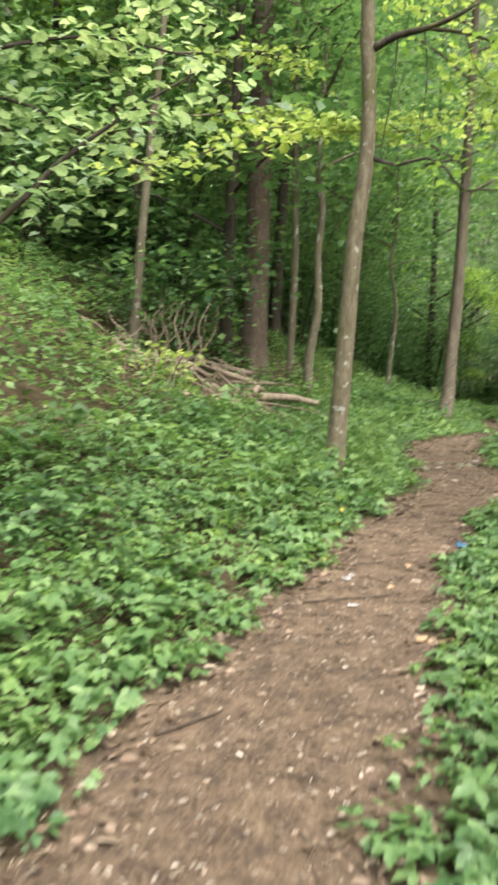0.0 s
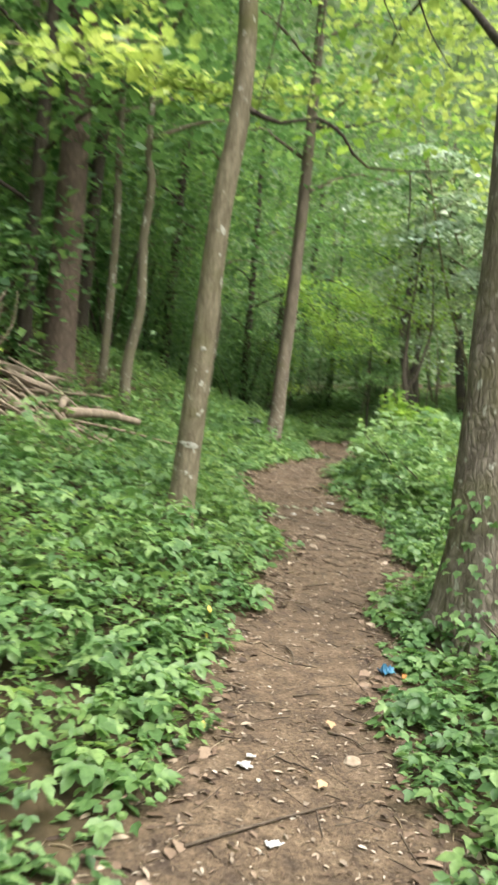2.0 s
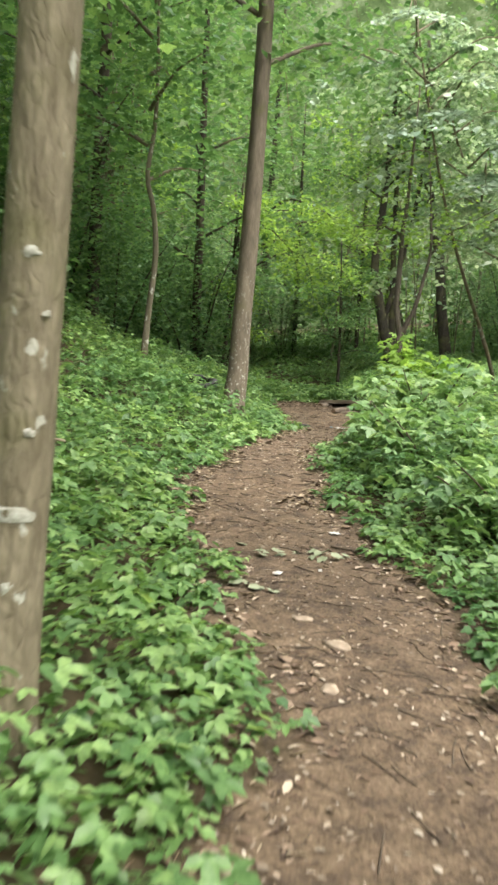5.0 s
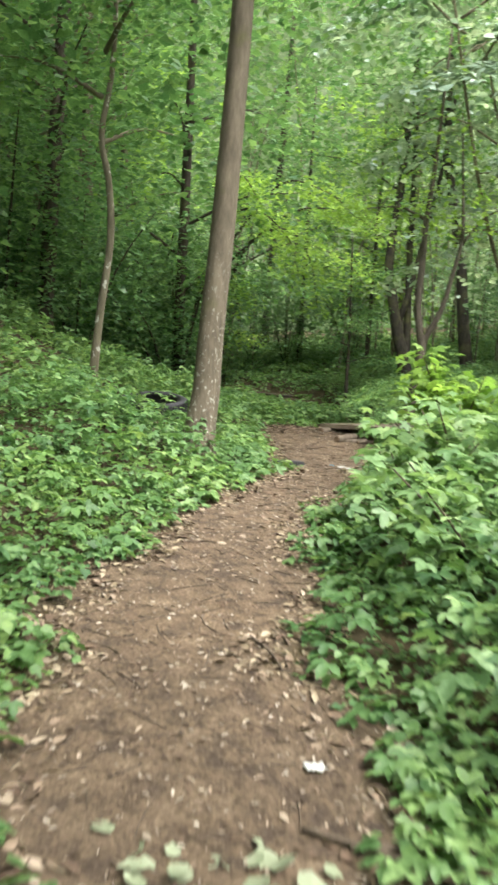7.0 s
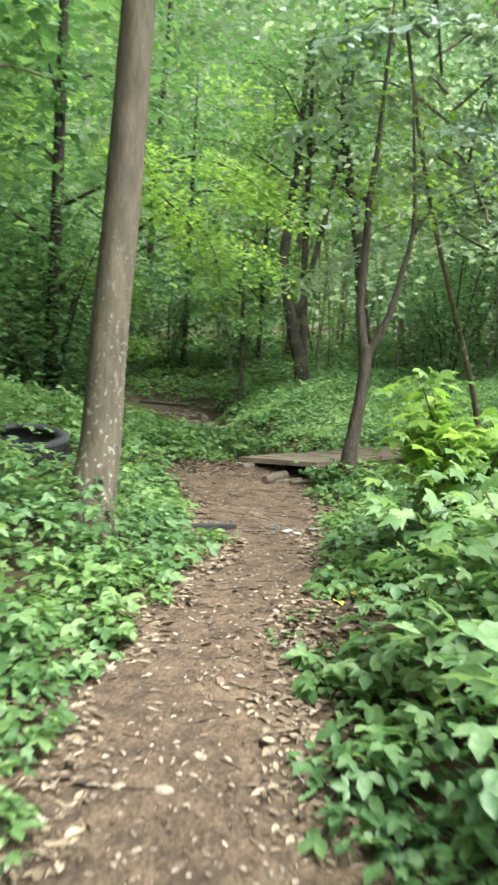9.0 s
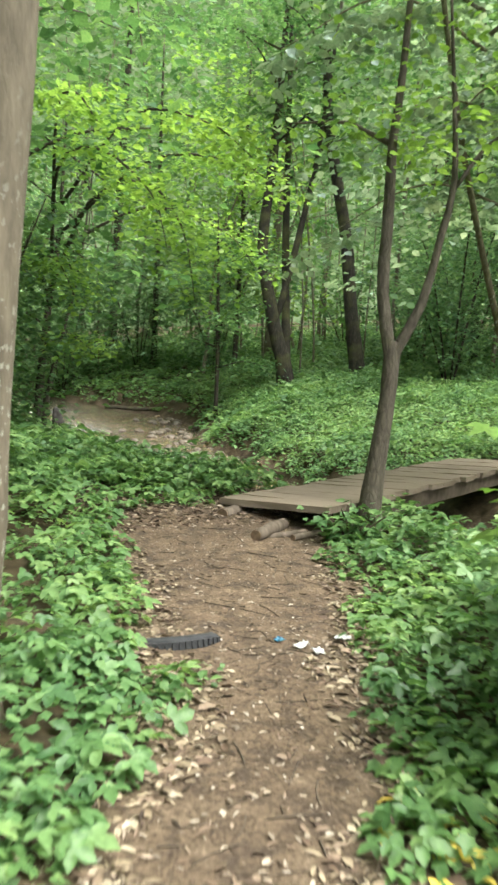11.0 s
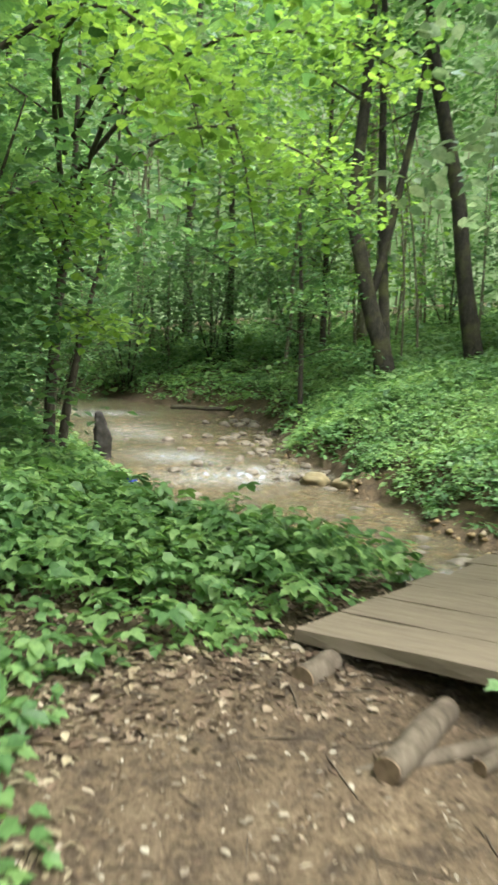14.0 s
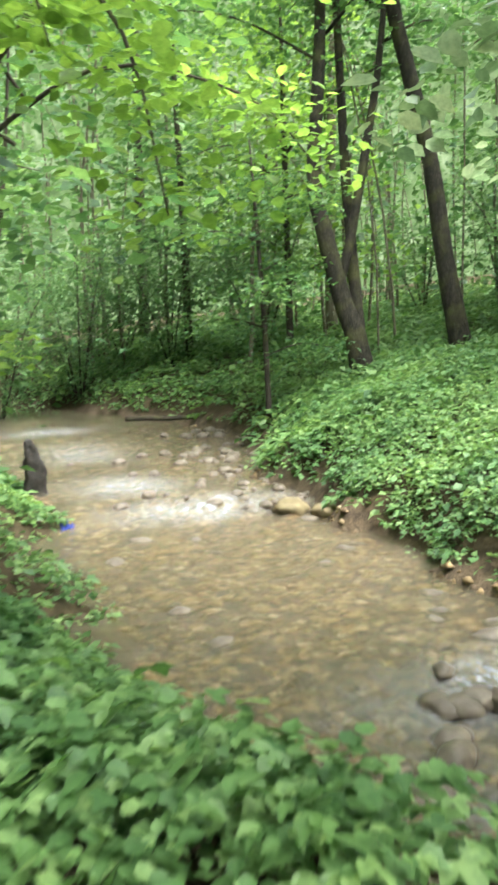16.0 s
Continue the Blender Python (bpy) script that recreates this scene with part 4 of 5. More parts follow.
shrub("pale shrub standing by the brushwood heap", -1.0, 10.4, 0.7, 0.55, 130, 0.12, LEAF_PALE, 57)
shrub("large-leaved plant near the start of the path", -1.15, 3.5, 0.5, 0.3, 90, 0.12, LEAF_GROUND, 58)


def layered(label, x, y, z0, z1, reach, count, size, leaf, seed, bark=BARK_SMOOTH, lean=(0, 0)):
    """A tree whose leaves lie in flat plates that droop outwards."""
    rs, lines, at, up = np.random.RandomState(seed), [], [], []
    g = stand(x, y)
    tiers = 22
    for i in range(tiers):
        a, u = i * 2.4 + rs.uniform(-0.3, 0.3), i / tiers
        z, r = z0 + (z1 - z0) * u, reach * rs.uniform(0.6, 1.15)
        cx, cy = x + lean[0] * u, y + lean[1] * u
        lines.append([(cx, cy, z - 0.3, 0.022), (cx + 0.5 * r * math.cos(a), cy + 0.5 * r * math.sin(a), z + 0.2, 0.012), (cx + r * math.cos(a), cy + r * math.sin(a), z - 0.35, 0.004)])
        k = count // tiers
        out, side = rs.uniform(0.25, 1.12, k), np.clip(rs.normal(0, 0.3, k), -0.7, 0.7)
        fall = 0.3 - 1.1 * out ** 2 - 0.35 * np.abs(side) + rs.normal(0, 0.035, k)
        w = a + side
        at.append(np.stack([cx + r * out * np.cos(w), cy + r * out * np.sin(w), z + 0.3 * r * fall], 1))
        up.append(np.stack([0.7 * out * np.cos(w), 0.7 * out * np.sin(w), np.ones(k)], 1) + rs.normal(0, 0.2, (k, 3)))
    t = tree(label, [(x, y, g, 0.05), (x + lean[0] * 0.1, y + lean[1] * 0.1, g + 1.5, 0.04), (x + lean[0] * 0.6, y + lean[1] * 0.6, z1 * 0.6, 0.026), (x + lean[0], y + lean[1], z1 + 0.5, 0.012)],
             bark, lines, None, leaf, 10, 0.3, seed)
    at, up = np.vstack(at) - np.array([x, y, g]), unit(np.vstack(up))
    n = len(at)
    part("crown", leaf_mesh("crown", at, flat_dirs(n, 0.3, rs), up, rs.uniform(0.7, 1.3, n) * size, True), leaf, t)
    return t


layered("tree with layered glossy grey-green foliage, sky sheen in its colour, by the stream", 10.4, 20.4, 4.1, 7.8, 2.3, 8000, 0.12, LEAF_SHEEN, 59, lean=(-3.2, -1.2))
layered("tree with layered glossy grey-green foliage, sky sheen in its colour, by the stream", 10.6, 15.6, 3.4, 8.5, 2.6, 5000, 0.11, LEAF_SHEEN, 60)


# ---------------------------------------------------------------- the wood around
def wood_tree(seed, height, base, reach, leaf, bark, radius, leaves):
    rs = np.random.RandomState(seed)
    lean = rs.uniform(-0.5, 0.5, 2)
    trunk = [(0, 0, -0.2, radius), (lean[0] * 0.2, lean[1] * 0.2, height * 0.3, radius * 0.85), (lean[0] * 0.7, lean[1] * 0.7, height * 0.65, radius * 0.6), (lean[0], lean[1], height, radius * 0.15)]
    limbs = high_crown(0, 0, base, height * 0.93, reach, seed, 13)
    t = thing("tree", "woodland tree with a dense green crown", "tree", "trees of the wood")
    part("trunk", tube(trunk, 14, 8, 0.05, 0.4, seed, "trunk"), bark, t)
    for q in limbs[:6]:
        part("limb", tube(q, 6, 5, 0.05, 0, seed, "limb"), bark, t)
    part("crown", spray_leaves([[(*k[:3], 0) for k in q] for q in limbs], leaves, reach * 0.3, 0.21, rs, 0.4, 0.12, False, "crown"), leaf, t)
    return t


def bush(seed, tall, wide, count, leaf, size=0.15):
    rs = np.random.RandomState(seed)
    t = thing("bush", "leafy undergrowth bush in the wood", "bush", "undergrowth of the wood")
    lines = []
    for i in range(9):
        a, r, h = i * 2.4, wide * rs.uniform(0.4, 1), tall * rs.uniform(0.5, 1)
        q = [(0, 0, -0.1, 0.03), (0.5 * r * math.cos(a), 0.5 * r * math.sin(a), h * 0.65, 0.02), (r * math.cos(a), r * math.sin(a), h, 0.006)]
        lines.append(q)
        if i < 5:
            part("stem", tube(q, 6, 5, 0.05, 0, seed, "stem"), BARK_DARK, t)
    part("foliage", spray_leaves(lines, count, wide * 0.28, size, rs, 0.45, 0.1, False, "foliage"), leaf, t)
    return t


tall_kind = wood_tree(65, 21, 6, 4.2, LEAF_WOOD, BARK_DARK, 0.2, 4600)
tall_spots = ((5.4, 36.5), (2.5, 33.0), (14.5, 49.0), (18.0, 27.5), (20.0, 21.0), (8.0, 52.0))
for i, (x, y) in enumerate(tall_spots):
    m = pose(x, y, stand(x, y), 0, 0, i * 77)
    if i:
        copy_thing(tall_kind, m)
    else:
        tall_kind.matrix_basis = m
tree_kinds = [wood_tree(61, 12, 2.6, 3.2, LEAF_WOOD, BARK_DARK, 0.13, 3000), wood_tree(62, 14, 3.6, 3.6, LEAF_WOOD, BARK_GREY, 0.17, 3000),
              wood_tree(63, 10, 1.8, 2.8, LEAF_BRIGHT, BARK_DARK, 0.09, 2800), wood_tree(64, 11, 2.2, 3.0, LEAF_WOOD, BARK_DARK, 0.11, 2800)]
thicket_kinds = [bush(74, 3.4, 1.7, 5200, LEAF_WOOD, 0.105), bush(75, 4.6, 1.9, 6000, LEAF_HAZY, 0.105)]
bush_kinds = [bush(71, 3.0, 1.7, 1500, LEAF_WOOD), bush(72, 4.2, 1.9, 1800, LEAF_WOOD), bush(73, 2.2, 1.5, 1200, LEAF_WOOD)]


def free(x, y, clear):
    """Away from the walk, the stream and the open view up the stream."""
    if path_side(x, y) < clear or stream_side(x, y) < (3.2 if y < 38 else 0.5):
        return False
    return True


rs = np.random.RandomState(81)
spots, tries = [], 0
while len(spots) < 70 and tries < 6000:
    tries += 1
    a, r = rs.uniform(-1.35, 1.35), rs.uniform(4, 34)
    x, y = 5 + r * math.sin(a) * 1.1, 12 + r * math.cos(a)
    if not free(x, y, 3.2) or min([(x - u) ** 2 + (y - v) ** 2 for u, v in spots] + [99]) < 4.5:
        continue
    if (5.0 < x < 11.5 and 3 < y < 18) or (6.5 < x < 17 and 21 < y < 34) or (8 < x < 30 and y > 30 and rs.uniform() < 0.6):
        continue
    spots.append((x, y))
for x, y in ((-6, -3), (5.2, 24.5), (2.6, 22.0), (3.8, 28.5), (5.0, 33.0), (4, -5), (-2, -9), (13, -4), (-9, 3)):
    spots.append((x, y))
first = set()
for i, (x, y) in enumerate(spots):
    k = tree_kinds[i % 4]
    m = pose(x, y, stand(x, y), 0, 0, rs.uniform(0, 360))
    if 10 < x < 16.5 and 7 < y < 23:
        continue
    if i % 4 in first:
        copy_thing(k, m)
    else:
        k.matrix_basis = m
        first.add(i % 4)
spots, tries, first = [], 0, set()
while len(spots) < 100 and tries < 6000:
    tries += 1
    a, r = rs.uniform(-1.3, 1.3), rs.uniform(5, 36)
    x, y = 5 + r * math.sin(a) * 1.1, 11 + r * math.cos(a)
    if not free(x, y, 3.6) or min([(x - u) ** 2 + (y - v) ** 2 for u, v in spots] + [99]) < 3.2:
        continue
    if (6 < x < 17 and 20 < y < 34) or (8 < x < 32 and y > 28 and rs.uniform() < 0.75) or (x > 13 and y > 20 and rs.uniform() < 0.7):
        continue
    spots.append((x, y))
for i, (x, y) in enumerate(spots):
    k = bush_kinds[i % 3]
    m = pose(x, y, stand(x, y), 0, 0, rs.uniform(0, 360))
    if i % 3 in first:
        copy_thing(k, m)
    else:
        k.matrix_basis = m
        first.add(i % 3)

thicket = ((2.0, 21.6), (0.3, 20.6), (-1.6, 19.4), (1.4, 23.6), (3.2, 23.4), (-3.4, 20.6), (4.2, 25.6), (5.0, 27.4), (5.3, 29.2), (5.6, 31.2), (5.0, 33.4),
           (3.4, 29.0), (2.6, 26.4), (6.2, 36.4), (-0.4, 24.6), (-5.4, 18.4), (1.0, 28.0), (8.2, 40.0), (10.5, 41.5), (14.2, 37.5), (12.8, 40.5), (-3.2, 16.6), (5.1, 24.2),
           (15.6, 28.0), (17.6, 30.0), (18.5, 33.0))
for i, (x, y) in enumerate(thicket):
    # kind 1, coloured paler for haze, stands upstream and at the far right
    j = 1 if y > 26.8 or x > 12 else 0
    k, m = thicket_kinds[j], pose(x, y, stand(x, y), 0, 0, i * 67)
    if i in (0, 7):
        k.matrix_basis = m
    else:
        copy_thing(k, m)

# far woods: leaves and poles that close the view all round
n = 150000
a = np.concatenate([rs.uniform(-1.2, 1.4, 142000), rs.uniform(1.4, 5.0, 8000)])
r = rs.uniform(29, 46, n)
x, y = 5 + r * np.sin(a), 12 + r * np.cos(a)
thin = ~((x > 8) & (y > 36) & (rs.uniform(0, 1, n) < 0.72))
x, y, n = x[thin], y[thin], int(thin.sum())
z = land(x, y) + rs.uniform(0, 1, n) ** 1.1 * 16
me = leaf_mesh("far_foliage", np.stack([x, y, z], 1), flat_dirs(n, 0.2, rs), random_up(n, 0.6, rs), rs.uniform(0.2, 0.46, n), False)
tagged(part("far_foliage", me, LEAF_WOOD), "distant green foliage of the surrounding wood", "foliage", kind="stuff")


# added glowing sheet behind the far woods, brightening the gaps
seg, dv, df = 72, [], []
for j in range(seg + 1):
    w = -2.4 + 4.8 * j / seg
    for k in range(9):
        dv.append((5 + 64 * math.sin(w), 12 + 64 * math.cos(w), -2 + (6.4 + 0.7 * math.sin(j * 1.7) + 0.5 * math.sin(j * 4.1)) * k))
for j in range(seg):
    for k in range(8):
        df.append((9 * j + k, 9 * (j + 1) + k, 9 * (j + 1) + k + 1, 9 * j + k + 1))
tagged(part("backdrop", mesh_of("backdrop", dv, df, True), DISTANCE), "glowing green sheet standing in for the hazy distant wood", "backdrop", kind="structure")


def poles(name, x, y, rs, label, mat):
    v, f = [], []
    for px, py in zip(x, y):
        o, z, h, r0 = len(v), float(land(px, py)) - 0.2, rs.uniform(6, 14), rs.uniform(0.025, 0.07)
        lx, ly, bx_, by_ = *rs.normal(0, 1.1, 2), *rs.normal(0, 0.22, 2)
        for k in range(7):
            u = k / 6
            s = math.sin(u * 7 + px)
            for j in range(5):
                w = 2 * math.pi * j / 5
                v.append((px + lx * u * u + bx_ * s + r0 * (1 - 0.7 * u) * math.cos(w), py + ly * u * u + by_ * s + r0 * (1 - 0.7 * u) * math.sin(w), z + h * u))
        for k in range(6):
            for j in range(5):
                f.append((o + 5 * k + j, o + 5 * k + (j + 1) % 5, o + 5 * k + 5 + (j + 1) % 5, o + 5 * k + 5 + j))
    tagged(part(name, mesh_of(name, v, f, True), mat), label, "saplings", kind="stuff")


px, py = rs.uniform(-8, 34, 420), rs.uniform(26, 54, 420)
ok = (path_side(px, py) > 4) & (stream_side(px, py) > 1.0) & ~((px < 16) & (py < 33) & (px > 5))
ok &= ~((px > 10) & (rs.uniform(0, 1, 420) < 0.45))
poles("sapling_poles", px[ok], py[ok], rs, "thin crooked sapling trunks crowding the wood", BARK_GREY)


# ---------------------------------------------------------------- plank bridge
BR = Vector((6.23, 19.46, 1.22))
ALONG, ACROSS = Vector((0.867, 0.498, 0)), Vector((0.498, -0.867, 0))


def board(w, d, h, seed, cut=0.006):
    rs = np.random.RandomState(seed)
    bm = bmesh.new()
    bmesh.ops.create_cube(bm, size=1)
    bmesh.ops.subdivide_edges(bm, edges=[e for e in bm.edges if abs((e.verts[0].co - e.verts[1].co).y) > 0.5], cuts=3)
    for v in bm.verts:
        v.co.x, v.co.y, v.co.z = v.co.x * w + rs.uniform(-cut, cut), v.co.y * d + rs.uniform(-cut, cut), v.co.z * h + rs.uniform(-cut, cut) * 0.5
    return from_bm("board", bm)


bridge = thing("plank_bridge", "weathered grey-brown plank footbridge over the stream", "bridge", at=BR)
turn = math.degrees(math.atan2(ALONG.y, ALONG.x))
for i in range(19):
    p = part("plank", board(0.278, 0.98 + 0.05 * math.sin(i * 2.7), 0.05, i), PLANK, bridge)
    c = ALONG * (0.145 + 0.288 * i) + ACROSS * (0.485 + 0.012 * math.sin(i * 1.9))
    p.matrix_basis = pose(c.x, c.y, 0.002 + 0.004 * math.sin(i * 3.1), -3.2 + 0.5 * math.sin(i), 0, turn + 0.5 * math.sin(i * 2.2))
for k in (0.12, 0.86):
    p = part("beam", board(5.1, 0.13, 0.16, 40 + int(k * 10)), BEAM, bridge)
    c = ALONG * 2.95 + ACROSS * k
    p.matrix_basis = pose(c.x, c.y, -0.112 + 0.05 * k, 0, 0, turn)


# ---------------------------------------------------------------- logs and brushwood
def log(label, a, b, r, seed, bark=LOG_BARK):
    a, b = Vector(a), Vector(b)
    t = thing("log", label, "log", at=a)
    d = b - a
    n = 5
    rs = np.random.RandomState(seed)
    pts = [(*(d * (k / (n - 1)) + Vector(rs.uniform(-0.15, 0.15, 3)) * r), r * rs.uniform(0.9, 1.08)) for k in range(n)]
    part("bark", tube(pts, 12, 12, 0.04, 0, seed, "bark"), bark, t)
    for end, s in ((pts[0], -1), (pts[-1], 1)):
        c = Vector(end[:3]) + d.normalized() * s * 0.003
        q = [(*c, end[3] * 0.93), (*(c + d.normalized() * s * 0.006), end[3] * 0.9)]
        disc = tube(q, 2, 12, 0.02, 0, seed, "cut_end")
        disc.polygons.foreach_set("use_smooth", np.zeros(len(disc.polygons), dtype=bool))
        part("cut_end", disc, CUT_WOOD, t, "sawn brown log end")
    return t


log("short sawn log lying at the bridge end", (6.16, 18.66, 1.09), (6.52, 18.92, 1.11), 0.047, 1)
log("small sawn log end half buried in dry leaves", (6.15, 19.22, 1.135), (6.42, 19.40, 1.135), 0.05, 2)
log("barkless branch lying beside the bridge", (6.45, 18.64, 1.06), (7.0, 18.83, 1.08), 0.026, 3)
log("barkless branch lying beside the bridge", (5.95, 18.75, 1.02), (6.6, 18.72, 1.08), 0.025, 4)
log("fallen grey-brown trunk leaning over the plants", (4.6, 13.45, 0.95), (8.6, 14.0, 1.90), 0.065, 6)
log("fallen branch lying across the stream", (10.3, 35.9, 0.97), (11.8, 35.2, 0.95), 0.05, 5, BARK_DARK)


def stump(label, x, y, r, h):
    z = float(water_level(y)) - 0.15
    t = thing("stump", label, "stump", at=(x, y, z))
    part("wood", tube([(0, 0, 0, r), (0.02, 0, h * 0.5, r * 0.9), (-0.02, 0.01, h * 0.85, r * 0.7), (-0.05, 0, h, r * 0.3)], 18, 14, 0.3, 0.5, 5, "wood"), STUMP_WOOD, t)


stump("dark broken stump at the water's edge", 7.5, 29.9, 0.11, 0.86)


def stick(parent, pts, mat=DEAD_WOOD, seed=0, name="branch"):
    return part(name, tube(pts, 10, 6, 0.08, 0, seed, name), mat, parent)


HEAP = (-0.35, 12.2, stand(-0.35, 12.2))
heap = thing("brushwood_heap", "heap of cut dead branches and logs on the slope", "brushwood", at=HEAP)
rs = np.random.RandomState(91)
for i in range(70):
    x, y = rs.uniform(-1.7, 0.6), rs.uniform(-1.0, 1.0)
    z = float(land(HEAP[0] + x, HEAP[1] + y)) - HEAP[2] + rs.uniform(0.04, 0.42) * math.exp(-(x + 0.5) ** 2 * 0.5)
    a, ln, r = rs.uniform(-1.9, 1.4), rs.uniform(0.3, 1.4), rs.uniform(0.01, 0.034) if i > 9 else rs.uniform(0.05, 0.085)
    dx, dy = math.cos(a) * ln, math.sin(a) * ln * 0.8
    z2 = float(land(HEAP[0] + x + dx, HEAP[1] + y + dy)) - HEAP[2] + rs.uniform(0.0, 0.4) * (i % 3 > 0)
    stick(heap, [(x, y, z, r), (x + dx * 0.5, y + dy * 0.5, (z + z2) / 2 + rs.uniform(-0.03, 0.08), r * 0.85), (x + dx, y + dy, z2, r * 0.6)], DEAD_WOOD, i)
for i in range(9):
    x, y = -0.9 + rs.uniform(-0.5, 0.45), rs.uniform(-0.4, 0.4)
    z = float(land(HEAP[0] + x, HEAP[1] + y)) - HEAP[2]
    h, lx = rs.uniform(0.7, 1.35), rs.uniform(-0.4, 0.4)
    stick(heap, [(x, y, z, 0.016), (x + lx * 0.3 + 0.08, y, z + h * 0.4, 0.013), (x + lx * 0.6 - 0.05, y, z + h * 0.7, 0.01), (x + lx, y + 0.1, z + h, 0.005)], DEAD_WOOD, 50 + i)
    stick(heap, [(x + lx * 0.3 + 0.08, y, z + h * 0.4, 0.01), (x + lx * 0.3 + 0.25, y, z + h * 0.62, 0.007), (x + lx * 0.3 + 0.3, y, z + h * 0.95, 0.004)], DEAD_WOOD, 70 + i)
for i in range(6):
    x, y = -1.2 + rs.uniform(-1.0, 0.5), 9.6 + rs.uniform(-0.8, 0.8)
    z = stand(x, y)
    t = thing("dry_stalk", "pale dry broken stalk standing on the slope", "stalk", "dry stalks", (x, y, z))
    stick(t, [(0, 0, 0, 0.008), (0.02, 0, 0.35, 0.007), (0.05, 0.02, rs.uniform(0.45, 0.7), 0.003)], DEAD_WOOD, i, "stalk")


# ---------------------------------------------------------------- tyres
def tyre(label, m, big, small, arc=2 * math.pi):
    """A tyre round its own z axis: carcass with a hollow inside, and separate tread blocks."""
    t = thing("tyre", label, "tyre")
    t.matrix_basis = m
    prof = [(big - small * 0.9, -small * 0.55), (big - small * 0.35, -small * 0.78), (big, -small * 0.62), (big + small * 0.03, 0), (big, small * 0.62), (big - small * 0.35, small * 0.78), (big - small * 0.9, small * 0.55), (big - small * 0.75, small * 0.42), (big - small * 0.14, 0), (big - small * 0.75, -small * 0.42)]
    seg, k = 48, len(prof)
    full = arc > 6.2
    v = [(r * math.cos(arc * i / seg), r * math.sin(arc * i / seg), z) for i in range(seg + (0 if full else 1)) for r, z in prof]
    f = [(i * k + j, ((i + 1) % seg if full else i + 1) * k + j, ((i + 1) % seg if full else i + 1) * k + (j + 1) % k, i * k + (j + 1) % k) for i in range(seg) for j in range(k)]
    part("carcass", mesh_of("carcass", v, f, True), RUBBER, t)
    block = bmesh.new()
    bmesh.ops.create_cube(block, size=1)
    for q in block.verts:
        q.co.x, q.co.y, q.co.z = q.co.x * 0.014, q.co.y * big * 0.075, q.co.z * small * 0.34
    bme = from_bm("tread_block", block)
    cnt = int(64 * arc / 6.2832)
    for i in range(cnt):
        w = arc * (i + 0.5) / cnt
        for s in (-1, 0, 1):
            b = part("tread_block", bme, RUBBER, t)
            w2 = w + (0.5 if s == 0 else 0) * arc / cnt
            b.matrix_basis = pose((big + 0.004) * math.cos(w2), (big + 0.004) * math.sin(w2), s * small * 0.4, 0, 0, math.degrees(w2))
    return t


tyre("worn black tyre half buried in the path", pose(4.95, 17.27, 0.84, -14, 0, 0) @ pose(0, 0, 0, 0, 0, -128), 0.31, 0.11, 1.3)
tyre("black tyre lying among plants behind a tree", pose(3.72, 18.45, 1.40, 7, -7, 20), 0.40, 0.13)


# ---------------------------------------------------------------- stones in the stream
def stone(label, x, y, z, sx, sy, sz, seed, mat, group="stream stones"):
    bm = bmesh.new()
    bmesh.ops.create_icosphere(bm, subdivisions=3, radius=1)
    for v in bm.verts:
        k = 1 + 0.28 * noise.noise(v.co * 1.3 + Vector((seed * 3.1, seed, 0))) + 0.1 * noise.noise(v.co * 3.5 + Vector((seed, 0, 0)))
        v.co = Vector((v.co.x * sx * k, v.co.y * sy * k, v.co.z * sz * k))
    ob = part("stone", from_bm("stone", bm, True), mat)
    ob.matrix_basis = pose(x, y, z, 0, 0, seed * 47)
    return tagged(ob, label, "stone", group)


rs = np.random.RandomState(95)
stone("mossy ochre boulder at the stream edge", 10.1, 27.5, 0.47, 0.26, 0.20, 0.11, 1, MOSSY)
stone("mossy ochre boulder at the stream edge", 10.4, 27.2, 0.46, 0.18, 0.16, 0.09, 2, MOSSY)
for i in range(26):
    near = i < 10
    x, y = (8.35 + 0.07 * i + rs.uniform(-0.2, 0.2), rs.uniform(21.5, 23.0)) if near else (rs.uniform(10.0, 11.3), rs.uniform(28.0, 32.5))
    s = rs.uniform(0.05, 0.10)
    stone("dark wet stone standing out of the stream", x, y, float(water_level(y)) + 0.01, s * 1.5, s, s * 0.75, 200 + i, STONE)
for i in range(80):
    u = rs.uniform(0, 1)
    y = 27.8 + 6.5 * u
    x = np.interp(y, BANK_RY, BANK_RX) - abs(rs.normal(0.2, 0.9)) + 0.2
    s = rs.uniform(0.035, 0.105)
    stone("wet brown stone lying on the gravel bank", x, y, float(water_level(y)) + 0.005, s * 1.3, s, s * 0.7, 3 + i, STONE)
for i in range(28):
    y = rs.uniform(20.2, 28)
    lo, hi = np.interp(y, BANK_LY, BANK_LX), np.interp(y, BANK_RY, BANK_RX)
    s = rs.uniform(0.04, 0.11)
    stone("wet stone breaking the shallow water", rs.uniform(lo + 0.2, hi - 0.1), y, float(water_level(y)) - 0.03, s * 1.5, s, s * 0.6, 60 + i, STONE)
# gravel on the bed
n = 11000
y = rs.uniform(19, 36, n)
lo, hi = np.interp(y, BANK_LY, BANK_LX), np.interp(y, BANK_RY, BANK_RX)
x = lo + (hi - lo) * rs.uniform(0.02, 0.97, n)
z = land(x, y)
oct_v = np.array([(1, 0, 0), (0, 1, 0), (-1, 0, 0), (0, -1, 0), (0, 0, 0.6), (0, 0, -0.6)])
oct_f = np.array([(0, 1, 4), (1, 2, 4), (2, 3, 4), (3, 0, 4), (1, 0, 5), (2, 1, 5), (3, 2, 5), (0, 3, 5)])
sz = rs.uniform(0.018, 0.075, n)
v = np.stack([x, y, z], 1)[:, None, :] + sz[:, None, None] * oct_v[None] * rs.uniform(0.6, 1.3, (n, 6, 1))
